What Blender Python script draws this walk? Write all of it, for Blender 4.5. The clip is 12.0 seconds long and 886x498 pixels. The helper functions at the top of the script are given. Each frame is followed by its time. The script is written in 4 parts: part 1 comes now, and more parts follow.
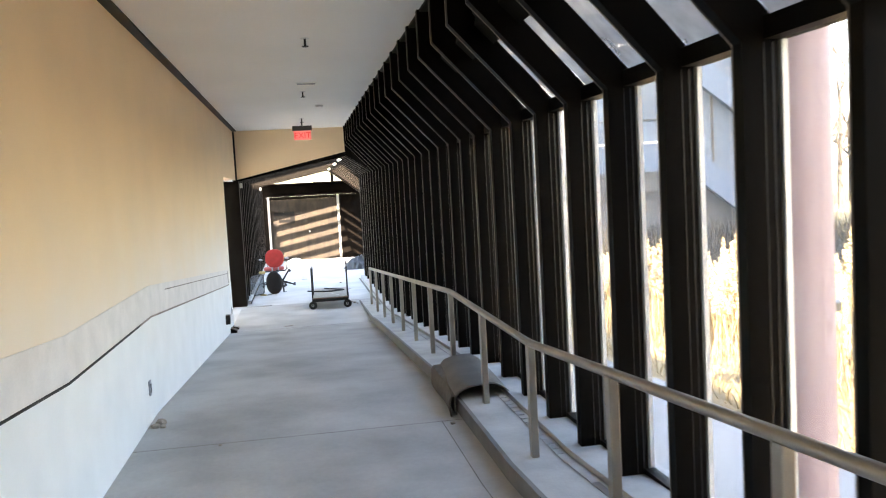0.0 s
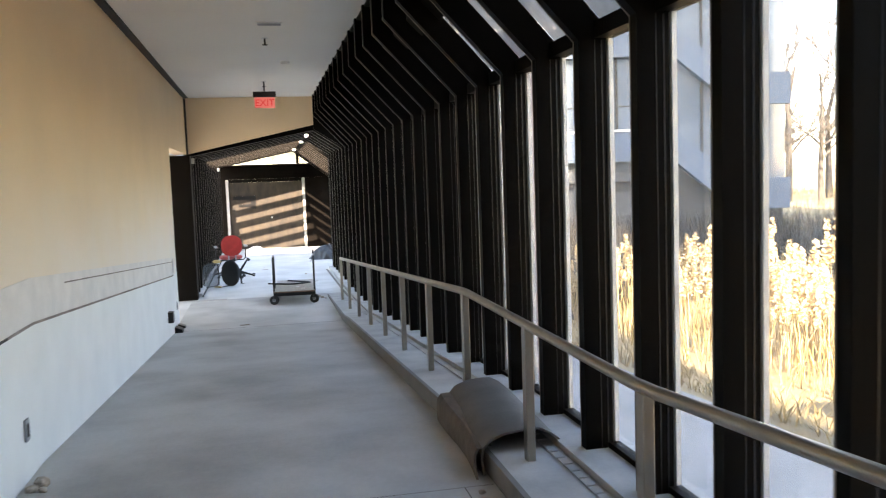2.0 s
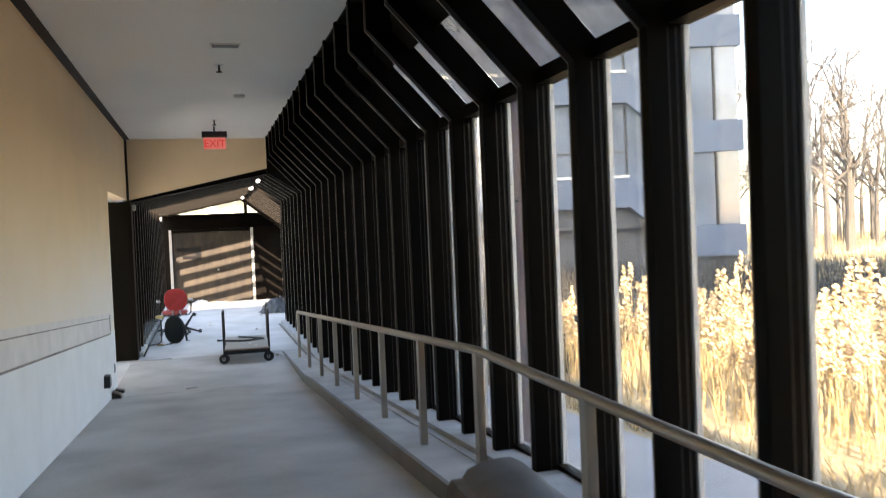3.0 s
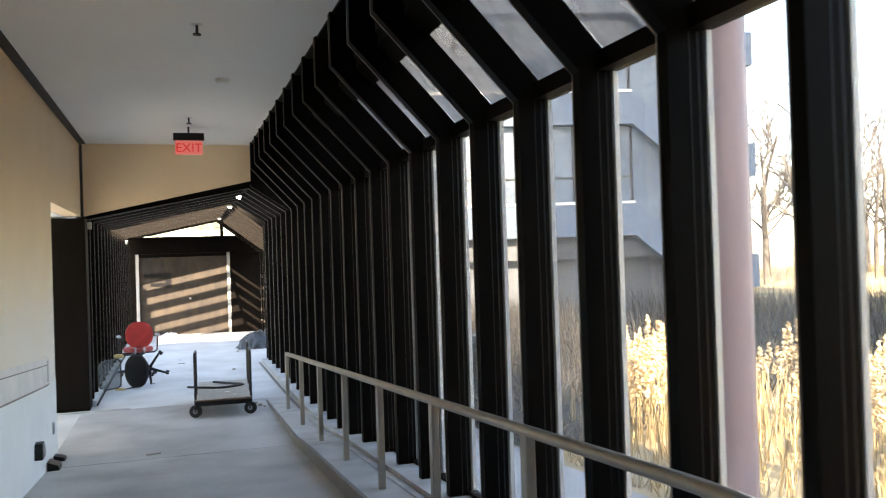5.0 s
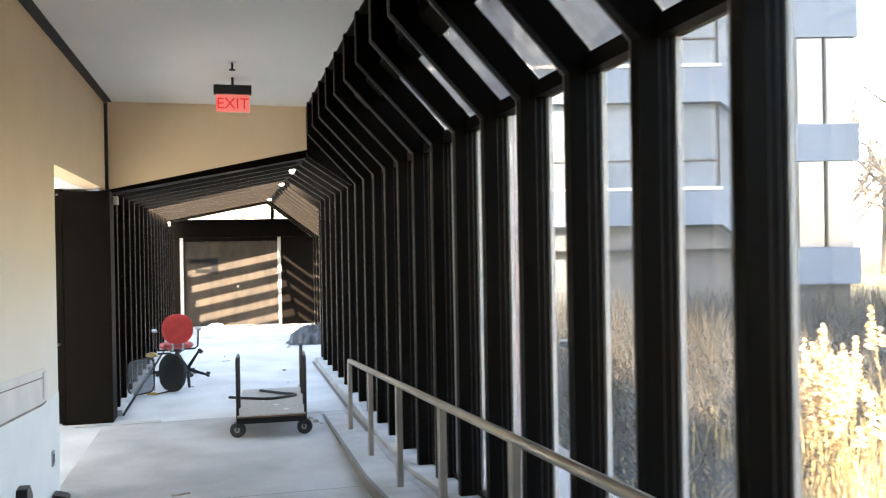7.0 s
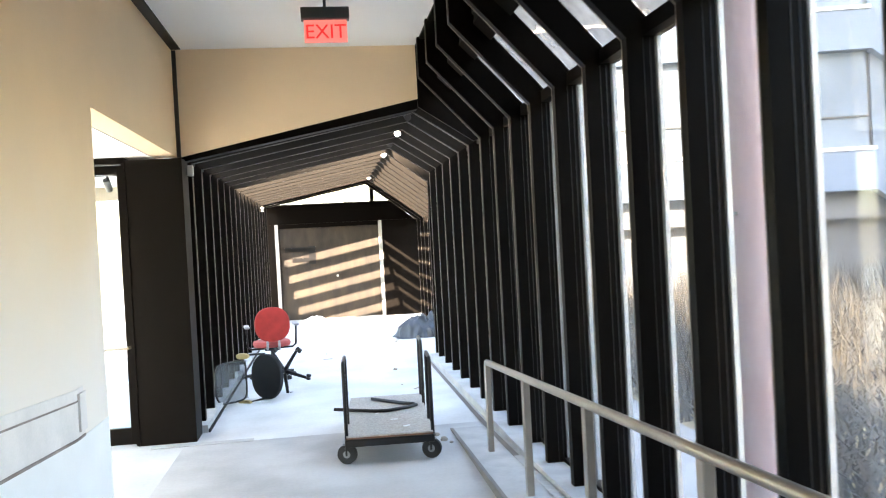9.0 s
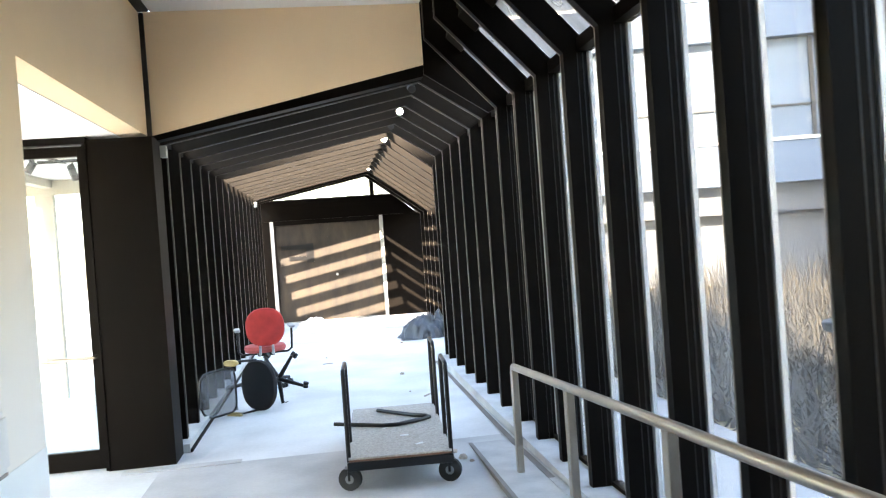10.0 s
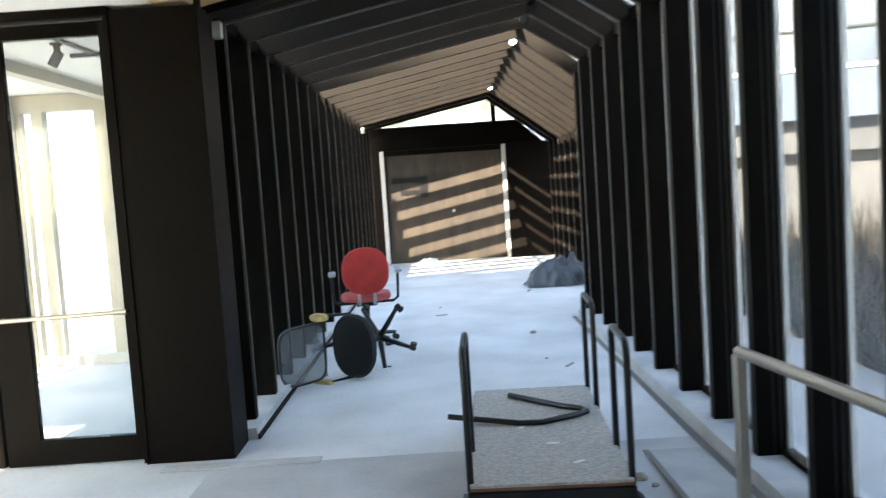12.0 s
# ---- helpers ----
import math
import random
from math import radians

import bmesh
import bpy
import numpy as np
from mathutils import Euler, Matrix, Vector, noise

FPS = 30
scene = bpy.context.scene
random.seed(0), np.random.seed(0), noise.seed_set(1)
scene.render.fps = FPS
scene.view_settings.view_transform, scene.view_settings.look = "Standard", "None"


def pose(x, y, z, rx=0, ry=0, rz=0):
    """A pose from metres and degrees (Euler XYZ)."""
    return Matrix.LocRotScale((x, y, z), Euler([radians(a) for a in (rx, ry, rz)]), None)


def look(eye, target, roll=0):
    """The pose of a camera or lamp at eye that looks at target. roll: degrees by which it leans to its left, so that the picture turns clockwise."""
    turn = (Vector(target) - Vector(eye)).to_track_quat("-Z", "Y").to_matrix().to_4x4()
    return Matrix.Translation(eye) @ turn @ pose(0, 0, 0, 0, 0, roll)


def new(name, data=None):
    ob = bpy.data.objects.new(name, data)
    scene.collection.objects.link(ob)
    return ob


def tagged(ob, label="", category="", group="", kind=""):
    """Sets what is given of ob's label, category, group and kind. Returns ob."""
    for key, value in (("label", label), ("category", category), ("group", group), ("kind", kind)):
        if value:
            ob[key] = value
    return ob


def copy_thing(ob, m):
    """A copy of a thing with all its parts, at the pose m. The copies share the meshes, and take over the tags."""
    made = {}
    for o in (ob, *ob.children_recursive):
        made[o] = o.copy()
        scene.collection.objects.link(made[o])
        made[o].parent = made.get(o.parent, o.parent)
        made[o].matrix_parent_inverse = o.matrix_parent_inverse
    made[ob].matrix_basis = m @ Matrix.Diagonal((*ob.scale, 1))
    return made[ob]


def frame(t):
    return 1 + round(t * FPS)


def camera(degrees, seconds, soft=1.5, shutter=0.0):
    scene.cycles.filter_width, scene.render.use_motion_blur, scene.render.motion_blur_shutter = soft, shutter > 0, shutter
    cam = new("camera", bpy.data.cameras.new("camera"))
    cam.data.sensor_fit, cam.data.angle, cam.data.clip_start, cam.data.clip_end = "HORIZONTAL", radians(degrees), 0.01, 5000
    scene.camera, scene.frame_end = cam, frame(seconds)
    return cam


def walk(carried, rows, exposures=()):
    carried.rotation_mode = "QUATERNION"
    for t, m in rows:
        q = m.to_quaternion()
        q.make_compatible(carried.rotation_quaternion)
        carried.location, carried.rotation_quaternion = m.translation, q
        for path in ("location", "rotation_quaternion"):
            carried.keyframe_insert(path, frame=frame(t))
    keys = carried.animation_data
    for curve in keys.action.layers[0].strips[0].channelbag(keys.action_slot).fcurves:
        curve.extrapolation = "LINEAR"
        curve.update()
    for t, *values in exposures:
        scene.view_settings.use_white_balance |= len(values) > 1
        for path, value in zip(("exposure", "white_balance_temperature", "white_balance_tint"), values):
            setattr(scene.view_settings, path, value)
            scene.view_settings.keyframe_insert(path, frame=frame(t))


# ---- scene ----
cam = camera(56.1, 12.0, soft=1.1, shutter=0.5)
PATH = [
    (0, (-0.289, -1.932, 2.233), (0.045, 0.035, 2.088), -3.1),
    (0.5, (-0.291, -1.402, 2.201), (0.035, 0.566, 2.06), -2.8),
    (1, (-0.211, -0.837, 2.148), (0.073, 1.136, 1.984), -2.2),
    (1.5, (-0.257, -0.33, 2.109), (0.109, 1.63, 1.952), -2.3),
    (2, (-0.254, 0.169, 2.039), (0.164, 2.118, 1.871), -2.0),
    (2.5, (-0.327, 0.73, 2.014), (0.184, 2.66, 1.895), -2.5),
    (3, (-0.36, 1.23, 1.955), (0.191, 3.152, 1.906), -2.4),
    (3.5, (-0.359, 1.815, 1.914), (0.108, 3.759, 1.946), -2.9),
    (5.5, (-0.323, 4.047, 1.949), (0.316, 5.942, 1.96), -1.6),
    (6, (-0.362, 4.555, 1.945), (0.259, 6.456, 1.949), -1.5),
    (6.5, (-0.254, 5.126, 1.942), (0.308, 7.046, 1.949), -1.1),
    (8.5, (-0.173, 7.447, 1.802), (0.156, 9.419, 1.739), -2.4),
    (9, (-0.226, 7.87, 1.76), (0.053, 9.85, 1.732), -3.0),
    (9.5, (-0.215, 8.378, 1.689), (0.078, 10.356, 1.653), -4.0),
    (10, (-0.192, 8.917, 1.651), (0.086, 10.897, 1.622), -4.1),
    (10.5, (-0.174, 9.38, 1.63), (0.324, 11.317, 1.606), -4.2),
    (11, (-0.134, 9.987, 1.591), (0.188, 11.961, 1.541), -3.4),
    (11.5, (-0.187, 10.493, 1.561), (-0.049, 12.486, 1.466), -3.5),
    (12, (-0.18, 11.002, 1.506), (-0.188, 12.996, 1.354), -3.8),
]
EXPOSURES = [
    (0.0, 3.88, 7700, 17),
    (0.5, 4.20, 7700, 17),
    (1.0, 4.15, 7700, 17),
    (1.5, 3.60, 7700, 17),
    (2.0, 3.40, 7700, 17),
    (2.5, 3.20, 7700, 17),
    (3.0, 3.08, 7700, 17),
    (3.5, 3.42, 7700, 17),
    (5.5, 3.12, 7600, 15),
    (6.0, 3.46, 7700, 15),
    (6.5, 3.58, 7750, 15),
    (8.5, 3.97, 7500, 15),
    (9.5, 4.10, 7500, 15),
    (10.2, 3.67, 7200, 13),
    (10.6, 3.25, 7200, 12),
    (11.0, 3.35, 7150, 12),
    (11.5, 3.40, 7150, 12),
    (12.0, 3.06, 7100, 11),
]
walk(cam, [(t, look(eye, target, roll)) for t, eye, target, roll in PATH], exposures=EXPOSURES)

# ---- world, sun, exposure ----
SUN_EL, SUN_AZ = radians(29.5), radians(188)
world = bpy.data.worlds.new("sky")
scene.world = world
world.use_nodes = True
wn = world.node_tree
sky = wn.nodes.new("ShaderNodeTexSky")
sky.sky_type, sky.sun_disc = "NISHITA", False
sky.sun_elevation, sky.sun_rotation = SUN_EL, SUN_AZ
wn.links.new(sky.outputs[0], wn.nodes["Background"].inputs[0])
wn.nodes["Background"].inputs[1].default_value = 0.15
sun = new("sun", bpy.data.lights.new("sun", "SUN"))
sun.data.energy, sun.data.angle, sun.data.color = 3.6, radians(0.5), (1.0, 0.9, 0.76)
sun_from = Vector((math.sin(SUN_AZ) * math.cos(SUN_EL), math.cos(SUN_AZ) * math.cos(SUN_EL), math.sin(SUN_EL)))
sun.matrix_world = look(sun_from * 60, (0, 0, 0))


# ---- materials ----
def material(name, color, rough=0.6, metal=0.0, var=0.12, scale=6.0, grain=60.0, bump=0.15, color2=None, stretch=(1, 1, 1), random_tint=0.0, spec=0.5):
    """Paint, stone or metal with variation at two scales and fine relief."""
    m = bpy.data.materials.new(name)
    m.use_nodes = True
    nt = m.node_tree
    bsdf = nt.nodes["Principled BSDF"]
    bsdf.inputs["Roughness"].default_value, bsdf.inputs["Metallic"].default_value, bsdf.inputs["Specular IOR Level"].default_value = rough, metal, spec
    tc = nt.nodes.new("ShaderNodeTexCoord")
    mp = nt.nodes.new("ShaderNodeMapping")
    mp.inputs["Scale"].default_value = stretch
    geo = nt.nodes.new("ShaderNodeNewGeometry")
    nt.links.new(geo.outputs["Position"], mp.inputs["Vector"])
    big, fine = nt.nodes.new("ShaderNodeTexNoise"), nt.nodes.new("ShaderNodeTexNoise")
    big.inputs["Scale"].default_value, big.inputs["Detail"].default_value = scale, 5
    fine.inputs["Scale"].default_value, fine.inputs["Detail"].default_value = grain, 3
    for n in (big, fine):
        nt.links.new(mp.outputs[0], n.inputs["Vector"])
    ramp = nt.nodes.new("ShaderNodeValToRGB")
    c2 = color2 or tuple(c * (1 - 2.2 * var) for c in color)
    ramp.color_ramp.elements[0].position, ramp.color_ramp.elements[1].position = 0.32, 0.66
    ramp.color_ramp.elements[0].color = (*c2, 1)
    ramp.color_ramp.elements[1].color = (*color, 1)
    nt.links.new(big.outputs[0], ramp.inputs[0])
    mix = nt.nodes.new("ShaderNodeMix")
    mix.data_type, mix.blend_type = "RGBA", "MULTIPLY"
    mix.inputs["Factor"].default_value = 1.0
    fr = nt.nodes.new("ShaderNodeMapRange")
    fr.inputs["To Min"].default_value, fr.inputs["To Max"].default_value = 1 - var, 1 + var
    nt.links.new(fine.outputs[0], fr.inputs[0])
    nt.links.new(ramp.outputs[0], mix.inputs["A"])
    nt.links.new(fr.outputs[0], mix.inputs["B"])
    out = mix.outputs["Result"]
    if random_tint:
        oi = nt.nodes.new("ShaderNodeObjectInfo")
        rr = nt.nodes.new("ShaderNodeMapRange")
        rr.inputs["To Min"].default_value, rr.inputs["To Max"].default_value = 1 - random_tint, 1 + random_tint
        nt.links.new(oi.outputs["Random"], rr.inputs[0])
        m2 = nt.nodes.new("ShaderNodeMix")
        m2.data_type, m2.blend_type = "RGBA", "MULTIPLY"
        m2.inputs["Factor"].default_value = 1.0
        nt.links.new(out, m2.inputs["A"])
        nt.links.new(rr.outputs[0], m2.inputs["B"])
        out = m2.outputs["Result"]
    nt.links.new(out, bsdf.inputs["Base Color"])
    if bump:
        b = nt.nodes.new("ShaderNodeBump")
        b.inputs["Strength"].default_value, b.inputs["Distance"].default_value = bump, 0.01
        nt.links.new(fine.outputs[0], b.inputs["Height"])
        nt.links.new(b.outputs[0], bsdf.inputs["Normal"])
    return m


def glass_material(name, tint=(0.93, 0.96, 0.96), dirt=0.1, dirt_color=(0.6, 0.62, 0.62)):
    """Thin window glass: clear, mirrored at a slant, with a film of dust."""
    m = bpy.data.materials.new(name)
    m.use_nodes = True
    nt = m.node_tree
    nt.nodes.remove(nt.nodes["Principled BSDF"])
    o = nt.nodes["Material Output"]
    tr, gl, df, tl = (nt.nodes.new("ShaderNodeBsdf" + k) for k in ("Transparent", "Glossy", "Diffuse", "Translucent"))
    tr.inputs[0].default_value = (*tint, 1)
    gl.inputs["Roughness"].default_value = 0.02
    df.inputs[0].default_value = tl.inputs[0].default_value = (*dirt_color, 1)
    lw, pw, fr = nt.nodes.new("ShaderNodeLayerWeight"), nt.nodes.new("ShaderNodeMath"), nt.nodes.new("ShaderNodeMapRange")
    lw.inputs["Blend"].default_value = 0.5
    pw.operation = "POWER"
    pw.inputs[1].default_value = 4.5
    nt.links.new(lw.outputs["Facing"], pw.inputs[0])
    nt.links.new(pw.outputs[0], fr.inputs[0])
    fr.inputs["To Min"].default_value, fr.inputs["To Max"].default_value = 0.03, 0.7
    m1, m2, m3 = (nt.nodes.new("ShaderNodeMixShader") for _ in range(3))
    nt.links.new(fr.outputs[0], m1.inputs[0])
    nt.links.new(tr.outputs[0], m1.inputs[1])
    nt.links.new(gl.outputs[0], m1.inputs[2])
    nt.links.new(df.outputs[0], m3.inputs[1])
    nt.links.new(tl.outputs[0], m3.inputs[2])
    m3.inputs[0].default_value = 0.6
    geo, nz, mr = nt.nodes.new("ShaderNodeNewGeometry"), nt.nodes.new("ShaderNodeTexNoise"), nt.nodes.new("ShaderNodeMapRange")
    nz.inputs["Scale"].default_value, nz.inputs["Detail"].default_value = 3.0, 6
    nt.links.new(geo.outputs["Position"], nz.inputs["Vector"])
    nt.links.new(nz.outputs[0], mr.inputs[0])
    mr.inputs[1].default_value, mr.inputs[2].default_value = 0.3, 0.75
    mr.inputs["To Min"].default_value, mr.inputs["To Max"].default_value = dirt * 0.4, dirt * 1.6
    nt.links.new(mr.outputs[0], m2.inputs[0])
    nt.links.new(m1.outputs[0], m2.inputs[1])
    nt.links.new(m3.outputs[0], m2.inputs[2])
    nt.links.new(m2.outputs[0], o.inputs[0])
    return m


def glow(name, color, strength):
    m = bpy.data.materials.new(name)
    m.use_nodes = True
    b = m.node_tree.nodes["Principled BSDF"]
    b.inputs["Base Color"].default_value = (*color, 1)
    b.inputs["Emission Color"].default_value = (*color, 1)
    b.inputs["Emission Strength"].default_value = strength
    return m


def light_graded_wall(name, cream, pale, low, high):
    """Cream paint that pales low on the wall, where window light is painted in."""
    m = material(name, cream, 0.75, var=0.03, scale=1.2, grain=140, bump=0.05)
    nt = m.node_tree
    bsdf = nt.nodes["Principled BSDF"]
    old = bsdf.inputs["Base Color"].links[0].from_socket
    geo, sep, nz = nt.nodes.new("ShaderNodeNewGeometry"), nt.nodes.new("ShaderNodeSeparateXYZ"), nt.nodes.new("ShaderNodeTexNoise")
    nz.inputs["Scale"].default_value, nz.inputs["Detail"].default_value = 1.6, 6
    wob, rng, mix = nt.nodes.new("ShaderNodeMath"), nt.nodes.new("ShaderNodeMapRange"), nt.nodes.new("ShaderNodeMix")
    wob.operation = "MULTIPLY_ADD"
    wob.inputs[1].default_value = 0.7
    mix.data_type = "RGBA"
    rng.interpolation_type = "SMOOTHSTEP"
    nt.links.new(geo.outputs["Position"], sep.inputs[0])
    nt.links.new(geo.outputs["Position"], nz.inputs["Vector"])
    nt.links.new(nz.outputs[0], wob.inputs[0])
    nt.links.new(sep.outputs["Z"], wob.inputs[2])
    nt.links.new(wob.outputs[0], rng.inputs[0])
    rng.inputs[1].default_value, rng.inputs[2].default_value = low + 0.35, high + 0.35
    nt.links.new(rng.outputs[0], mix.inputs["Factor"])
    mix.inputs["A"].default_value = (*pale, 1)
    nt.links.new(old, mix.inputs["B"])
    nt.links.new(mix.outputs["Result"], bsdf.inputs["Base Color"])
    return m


# Warm bounce above and paler window light below are put into this colour.
M_WALL = light_graded_wall("cream_wall_paint", (0.86, 0.66, 0.43), (0.82, 0.74, 0.66), 0.9, 2.4)
M_PALEWALL = material("white_wall_paint", (0.86, 0.845, 0.815), 0.8, var=0.03, scale=2.5, grain=90, bump=0.08)
M_BANDLINE = material("brown_band_line", (0.36, 0.29, 0.25), 0.85, var=0.25, scale=3, grain=40, bump=0.1)
M_BAND = material("grey_scuffed_band", (0.79, 0.73, 0.685), 0.8, var=0.06, scale=5, grain=80, bump=0.1)
M_CEIL = material("ceiling_paint", (0.78, 0.76, 0.71), 0.85, var=0.02, scale=0.8, grain=160, bump=0.05)
M_LOBBY = material("white_lobby_ceiling", (0.88, 0.88, 0.86), 0.8, var=0.02, scale=0.8, grain=160, bump=0.05)
M_DARK = material("dark_reveal", (0.03, 0.025, 0.02), 0.7, var=0.1)
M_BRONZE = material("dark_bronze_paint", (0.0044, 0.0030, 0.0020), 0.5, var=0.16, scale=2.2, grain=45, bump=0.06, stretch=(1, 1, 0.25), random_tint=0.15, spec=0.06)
# Lighter copy of the bronze, with the sunlight on the rafters put into its colour.
M_RIBLIT = material("sunlit_bronze_paint", (0.010, 0.0074, 0.0049), 0.5, var=0.16, scale=2.2, grain=45, bump=0.06, random_tint=0.15, spec=0.1)
M_EDGE = material("rib_edge_highlight", (0.22, 0.19, 0.16), 0.5, var=0.2, scale=3, grain=40)
M_CAP = material("mill_aluminium", (0.62, 0.62, 0.6), 0.45, 0.3, var=0.05)
M_CONC = material("dusty_concrete", (0.54, 0.53, 0.515), 0.8, var=0.09, scale=1.1, grain=35, bump=0.12, color2=(0.35, 0.34, 0.328))
M_CONC_PALE = material("pale_concrete_slab", (0.64, 0.635, 0.62), 0.8, var=0.09, scale=1.3, grain=30, bump=0.12, color2=(0.50, 0.495, 0.48))
M_CURB = material("curb_concrete", (0.50, 0.49, 0.47), 0.85, var=0.08, scale=3, grain=50, bump=0.2, color2=(0.36, 0.35, 0.34))
M_CURBSIDE = material("rubber_curb_edge", (0.20, 0.18, 0.16), 0.7, var=0.1, scale=4)
M_RAIL = material("brushed_rail_steel", (0.42, 0.37, 0.31), 0.36, 0.85, var=0.07, scale=5, grain=120, bump=0.03)
M_GLASS = glass_material("window_glass", dirt=0.07)
M_SKYLIGHT = glass_material("dusty_skylight_glass", tint=(0.5, 0.5, 0.49), dirt=0.45, dirt_color=(0.46, 0.46, 0.45))
M_GABLE = glass_material("dusty_gable_glass", tint=(0.9, 0.88, 0.82), dirt=0.6, dirt_color=(0.82, 0.75, 0.62))
M_PLY = material("weathered_plywood", (0.038, 0.026, 0.015), 0.7, var=0.15, scale=2.5, grain=40, bump=0.15, stretch=(2.2, 1, 0.7), color2=(0.012, 0.008, 0.005))
M_FRAME = material("anodised_door_frame", (0.55, 0.54, 0.50), 0.4, 0.4, var=0.05)
M_BLACK = material("black_steel", (0.005, 0.005, 0.006), 0.3, 0.2, var=0.1)
M_RUBBER = material("black_rubber", (0.02, 0.02, 0.02), 0.8, var=0.1)
M_RED = material("red_upholstery", (0.42, 0.028, 0.022), 0.9, var=0.12, scale=9, grain=400, bump=0.3)
M_PINK = material("faded_red_seat", (0.50, 0.10, 0.09), 0.9, var=0.1, scale=9, grain=400, bump=0.3)
M_FABRIC = material("black_upholstery", (0.008, 0.008, 0.009), 0.92, var=0.15, scale=9, grain=400, bump=0.3)
M_GREYPL = material("grey_plastic", (0.33, 0.33, 0.34), 0.5, var=0.06)
M_YELLOW = material("worn_yellow_foam", (0.48, 0.34, 0.13), 0.6, var=0.1)
M_CARPET = material("speckled_carpet_deck", (0.50, 0.46, 0.41), 0.95, var=0.3, scale=60, grain=260, bump=0.5, color2=(0.33, 0.30, 0.265))
M_WOODEDGE = material("worn_wood_edge", (0.20, 0.09, 0.05), 0.6, var=0.15)
M_BEIGE = material("beige_frame_paint", (0.46, 0.40, 0.31), 0.5, var=0.08, scale=3, grain=40, bump=0.03)
M_STEEL_DARK = material("weathered_dark_steel", (0.035, 0.037, 0.04), 0.45, 0.3, var=0.15, scale=4, grain=60, bump=0.05)
M_TARP = material("grey_tarpaulin", (0.040, 0.049, 0.060), 0.42, var=0.12, scale=7, grain=50, bump=0.2)
M_MAT = material("grey_rubber_mat", (0.125, 0.112, 0.098), 0.55, var=0.12, scale=6, grain=80, bump=0.2)
M_FLAP = material("brown_mat_backing", (0.15, 0.115, 0.085), 0.75, var=0.2, scale=9, grain=70, bump=0.3)
M_MATSHADE = material("mat_inner_shade", (0.03, 0.03, 0.03), 0.9, var=0.1)
M_PAPER = material("crumpled_white_paper", (0.75, 0.75, 0.74), 0.9, var=0.04)
M_RUBBLE = material("plaster_rubble", (0.45, 0.38, 0.31), 0.9, var=0.15, scale=30)
M_WHITE = material("white_frame_paint", (0.50, 0.48, 0.43), 0.5, var=0.03)
M_COLUMN = material("pink_grey_column_paint", (0.31, 0.222, 0.242), 0.5, var=0.06, scale=2, grain=30, stretch=(1, 1, 0.3))
# Pale concrete with its shade and blue skylight put into the base colour.
M_BLDG = material("blue_shaded_concrete", (0.10, 0.13, 0.18), 0.8, var=0.06, scale=0.6, grain=8)
M_BLDGBASE = material("dark_recessed_base", (0.10, 0.10, 0.105), 0.8, var=0.2, scale=0.5, grain=6)
M_BWIN = material("far_window_glass", (0.16, 0.19, 0.23), 0.06, 0.0, var=0.2, scale=0.35, grain=2, bump=0.0)
M_GROUND = material("dry_meadow_soil", (0.52, 0.41, 0.23), 0.95, var=0.2, scale=0.35, grain=7, bump=0.4, color2=(0.26, 0.19, 0.10))
M_WALKWAY = material("outdoor_concrete_walk", (0.38, 0.38, 0.38), 0.9, var=0.08, scale=1.5, grain=25, bump=0.2)
M_TERRACE = material("pale_terrace_concrete", (0.68, 0.67, 0.64), 0.9, var=0.08, scale=1.5, grain=25, bump=0.2)
M_STRAW = material("dry_straw", (0.55, 0.41, 0.20), 0.9, var=0.25, scale=1.2, grain=12, bump=0, color2=(0.34, 0.24, 0.11), random_tint=0.3)
M_PLUME = material("pale_seed_plume", (0.72, 0.58, 0.38), 0.95, var=0.2, scale=6, grain=40, bump=0, color2=(0.46, 0.33, 0.17), random_tint=0.3)
M_SHRUB = material("shade_toned_brush", (0.054, 0.044, 0.033), 0.95, var=0.3, scale=1.5, grain=12, bump=0, color2=(0.022, 0.019, 0.014))
M_BARK = material("grey_bark", (0.13, 0.108, 0.092), 0.95, var=0.2, scale=2, grain=15)
M_SIGN = material("sign_housing", (0.02, 0.02, 0.02), 0.5)
M_SIGNRED = glow("exit_panel_red", (0.80, 0.22, 0.20), 0.055)
M_LETTER = glow("exit_letter_red", (0.70, 0.015, 0.015), 0.06)
M_LAMP = glow("lit_lamp_face", (1.0, 0.97, 0.9), 40)
M_MESH = glass_material("grey_translucent_plastic", tint=(0.42, 0.44, 0.46), dirt=0.32, dirt_color=(0.22, 0.23, 0.25))


# ---- mesh helpers ----
def box(bm, x0, x1, y0, y1, z0, z1):
    v = [bm.verts.new(p) for p in ((x0, y0, z0), (x1, y0, z0), (x1, y1, z0), (x0, y1, z0), (x0, y0, z1), (x1, y0, z1), (x1, y1, z1), (x0, y1, z1))]
    for f in ((3, 2, 1, 0), (4, 5, 6, 7), (0, 1, 5, 4), (1, 2, 6, 5), (2, 3, 7, 6), (3, 0, 4, 7)):
        bm.faces.new([v[i] for i in f])
    return v


def prism(bm, pts, y0, y1):
    """A polygon in x and z, drawn out along y."""
    a, b = [bm.verts.new((x, y0, z)) for x, z in pts], [bm.verts.new((x, y1, z)) for x, z in pts]
    bm.faces.new(a)
    bm.faces.new(b[::-1])
    for i in range(len(pts)):
        j = (i + 1) % len(pts)
        bm.faces.new((a[j], a[i], b[i], b[j]))
    bmesh.ops.recalc_face_normals(bm, faces=bm.faces[:])


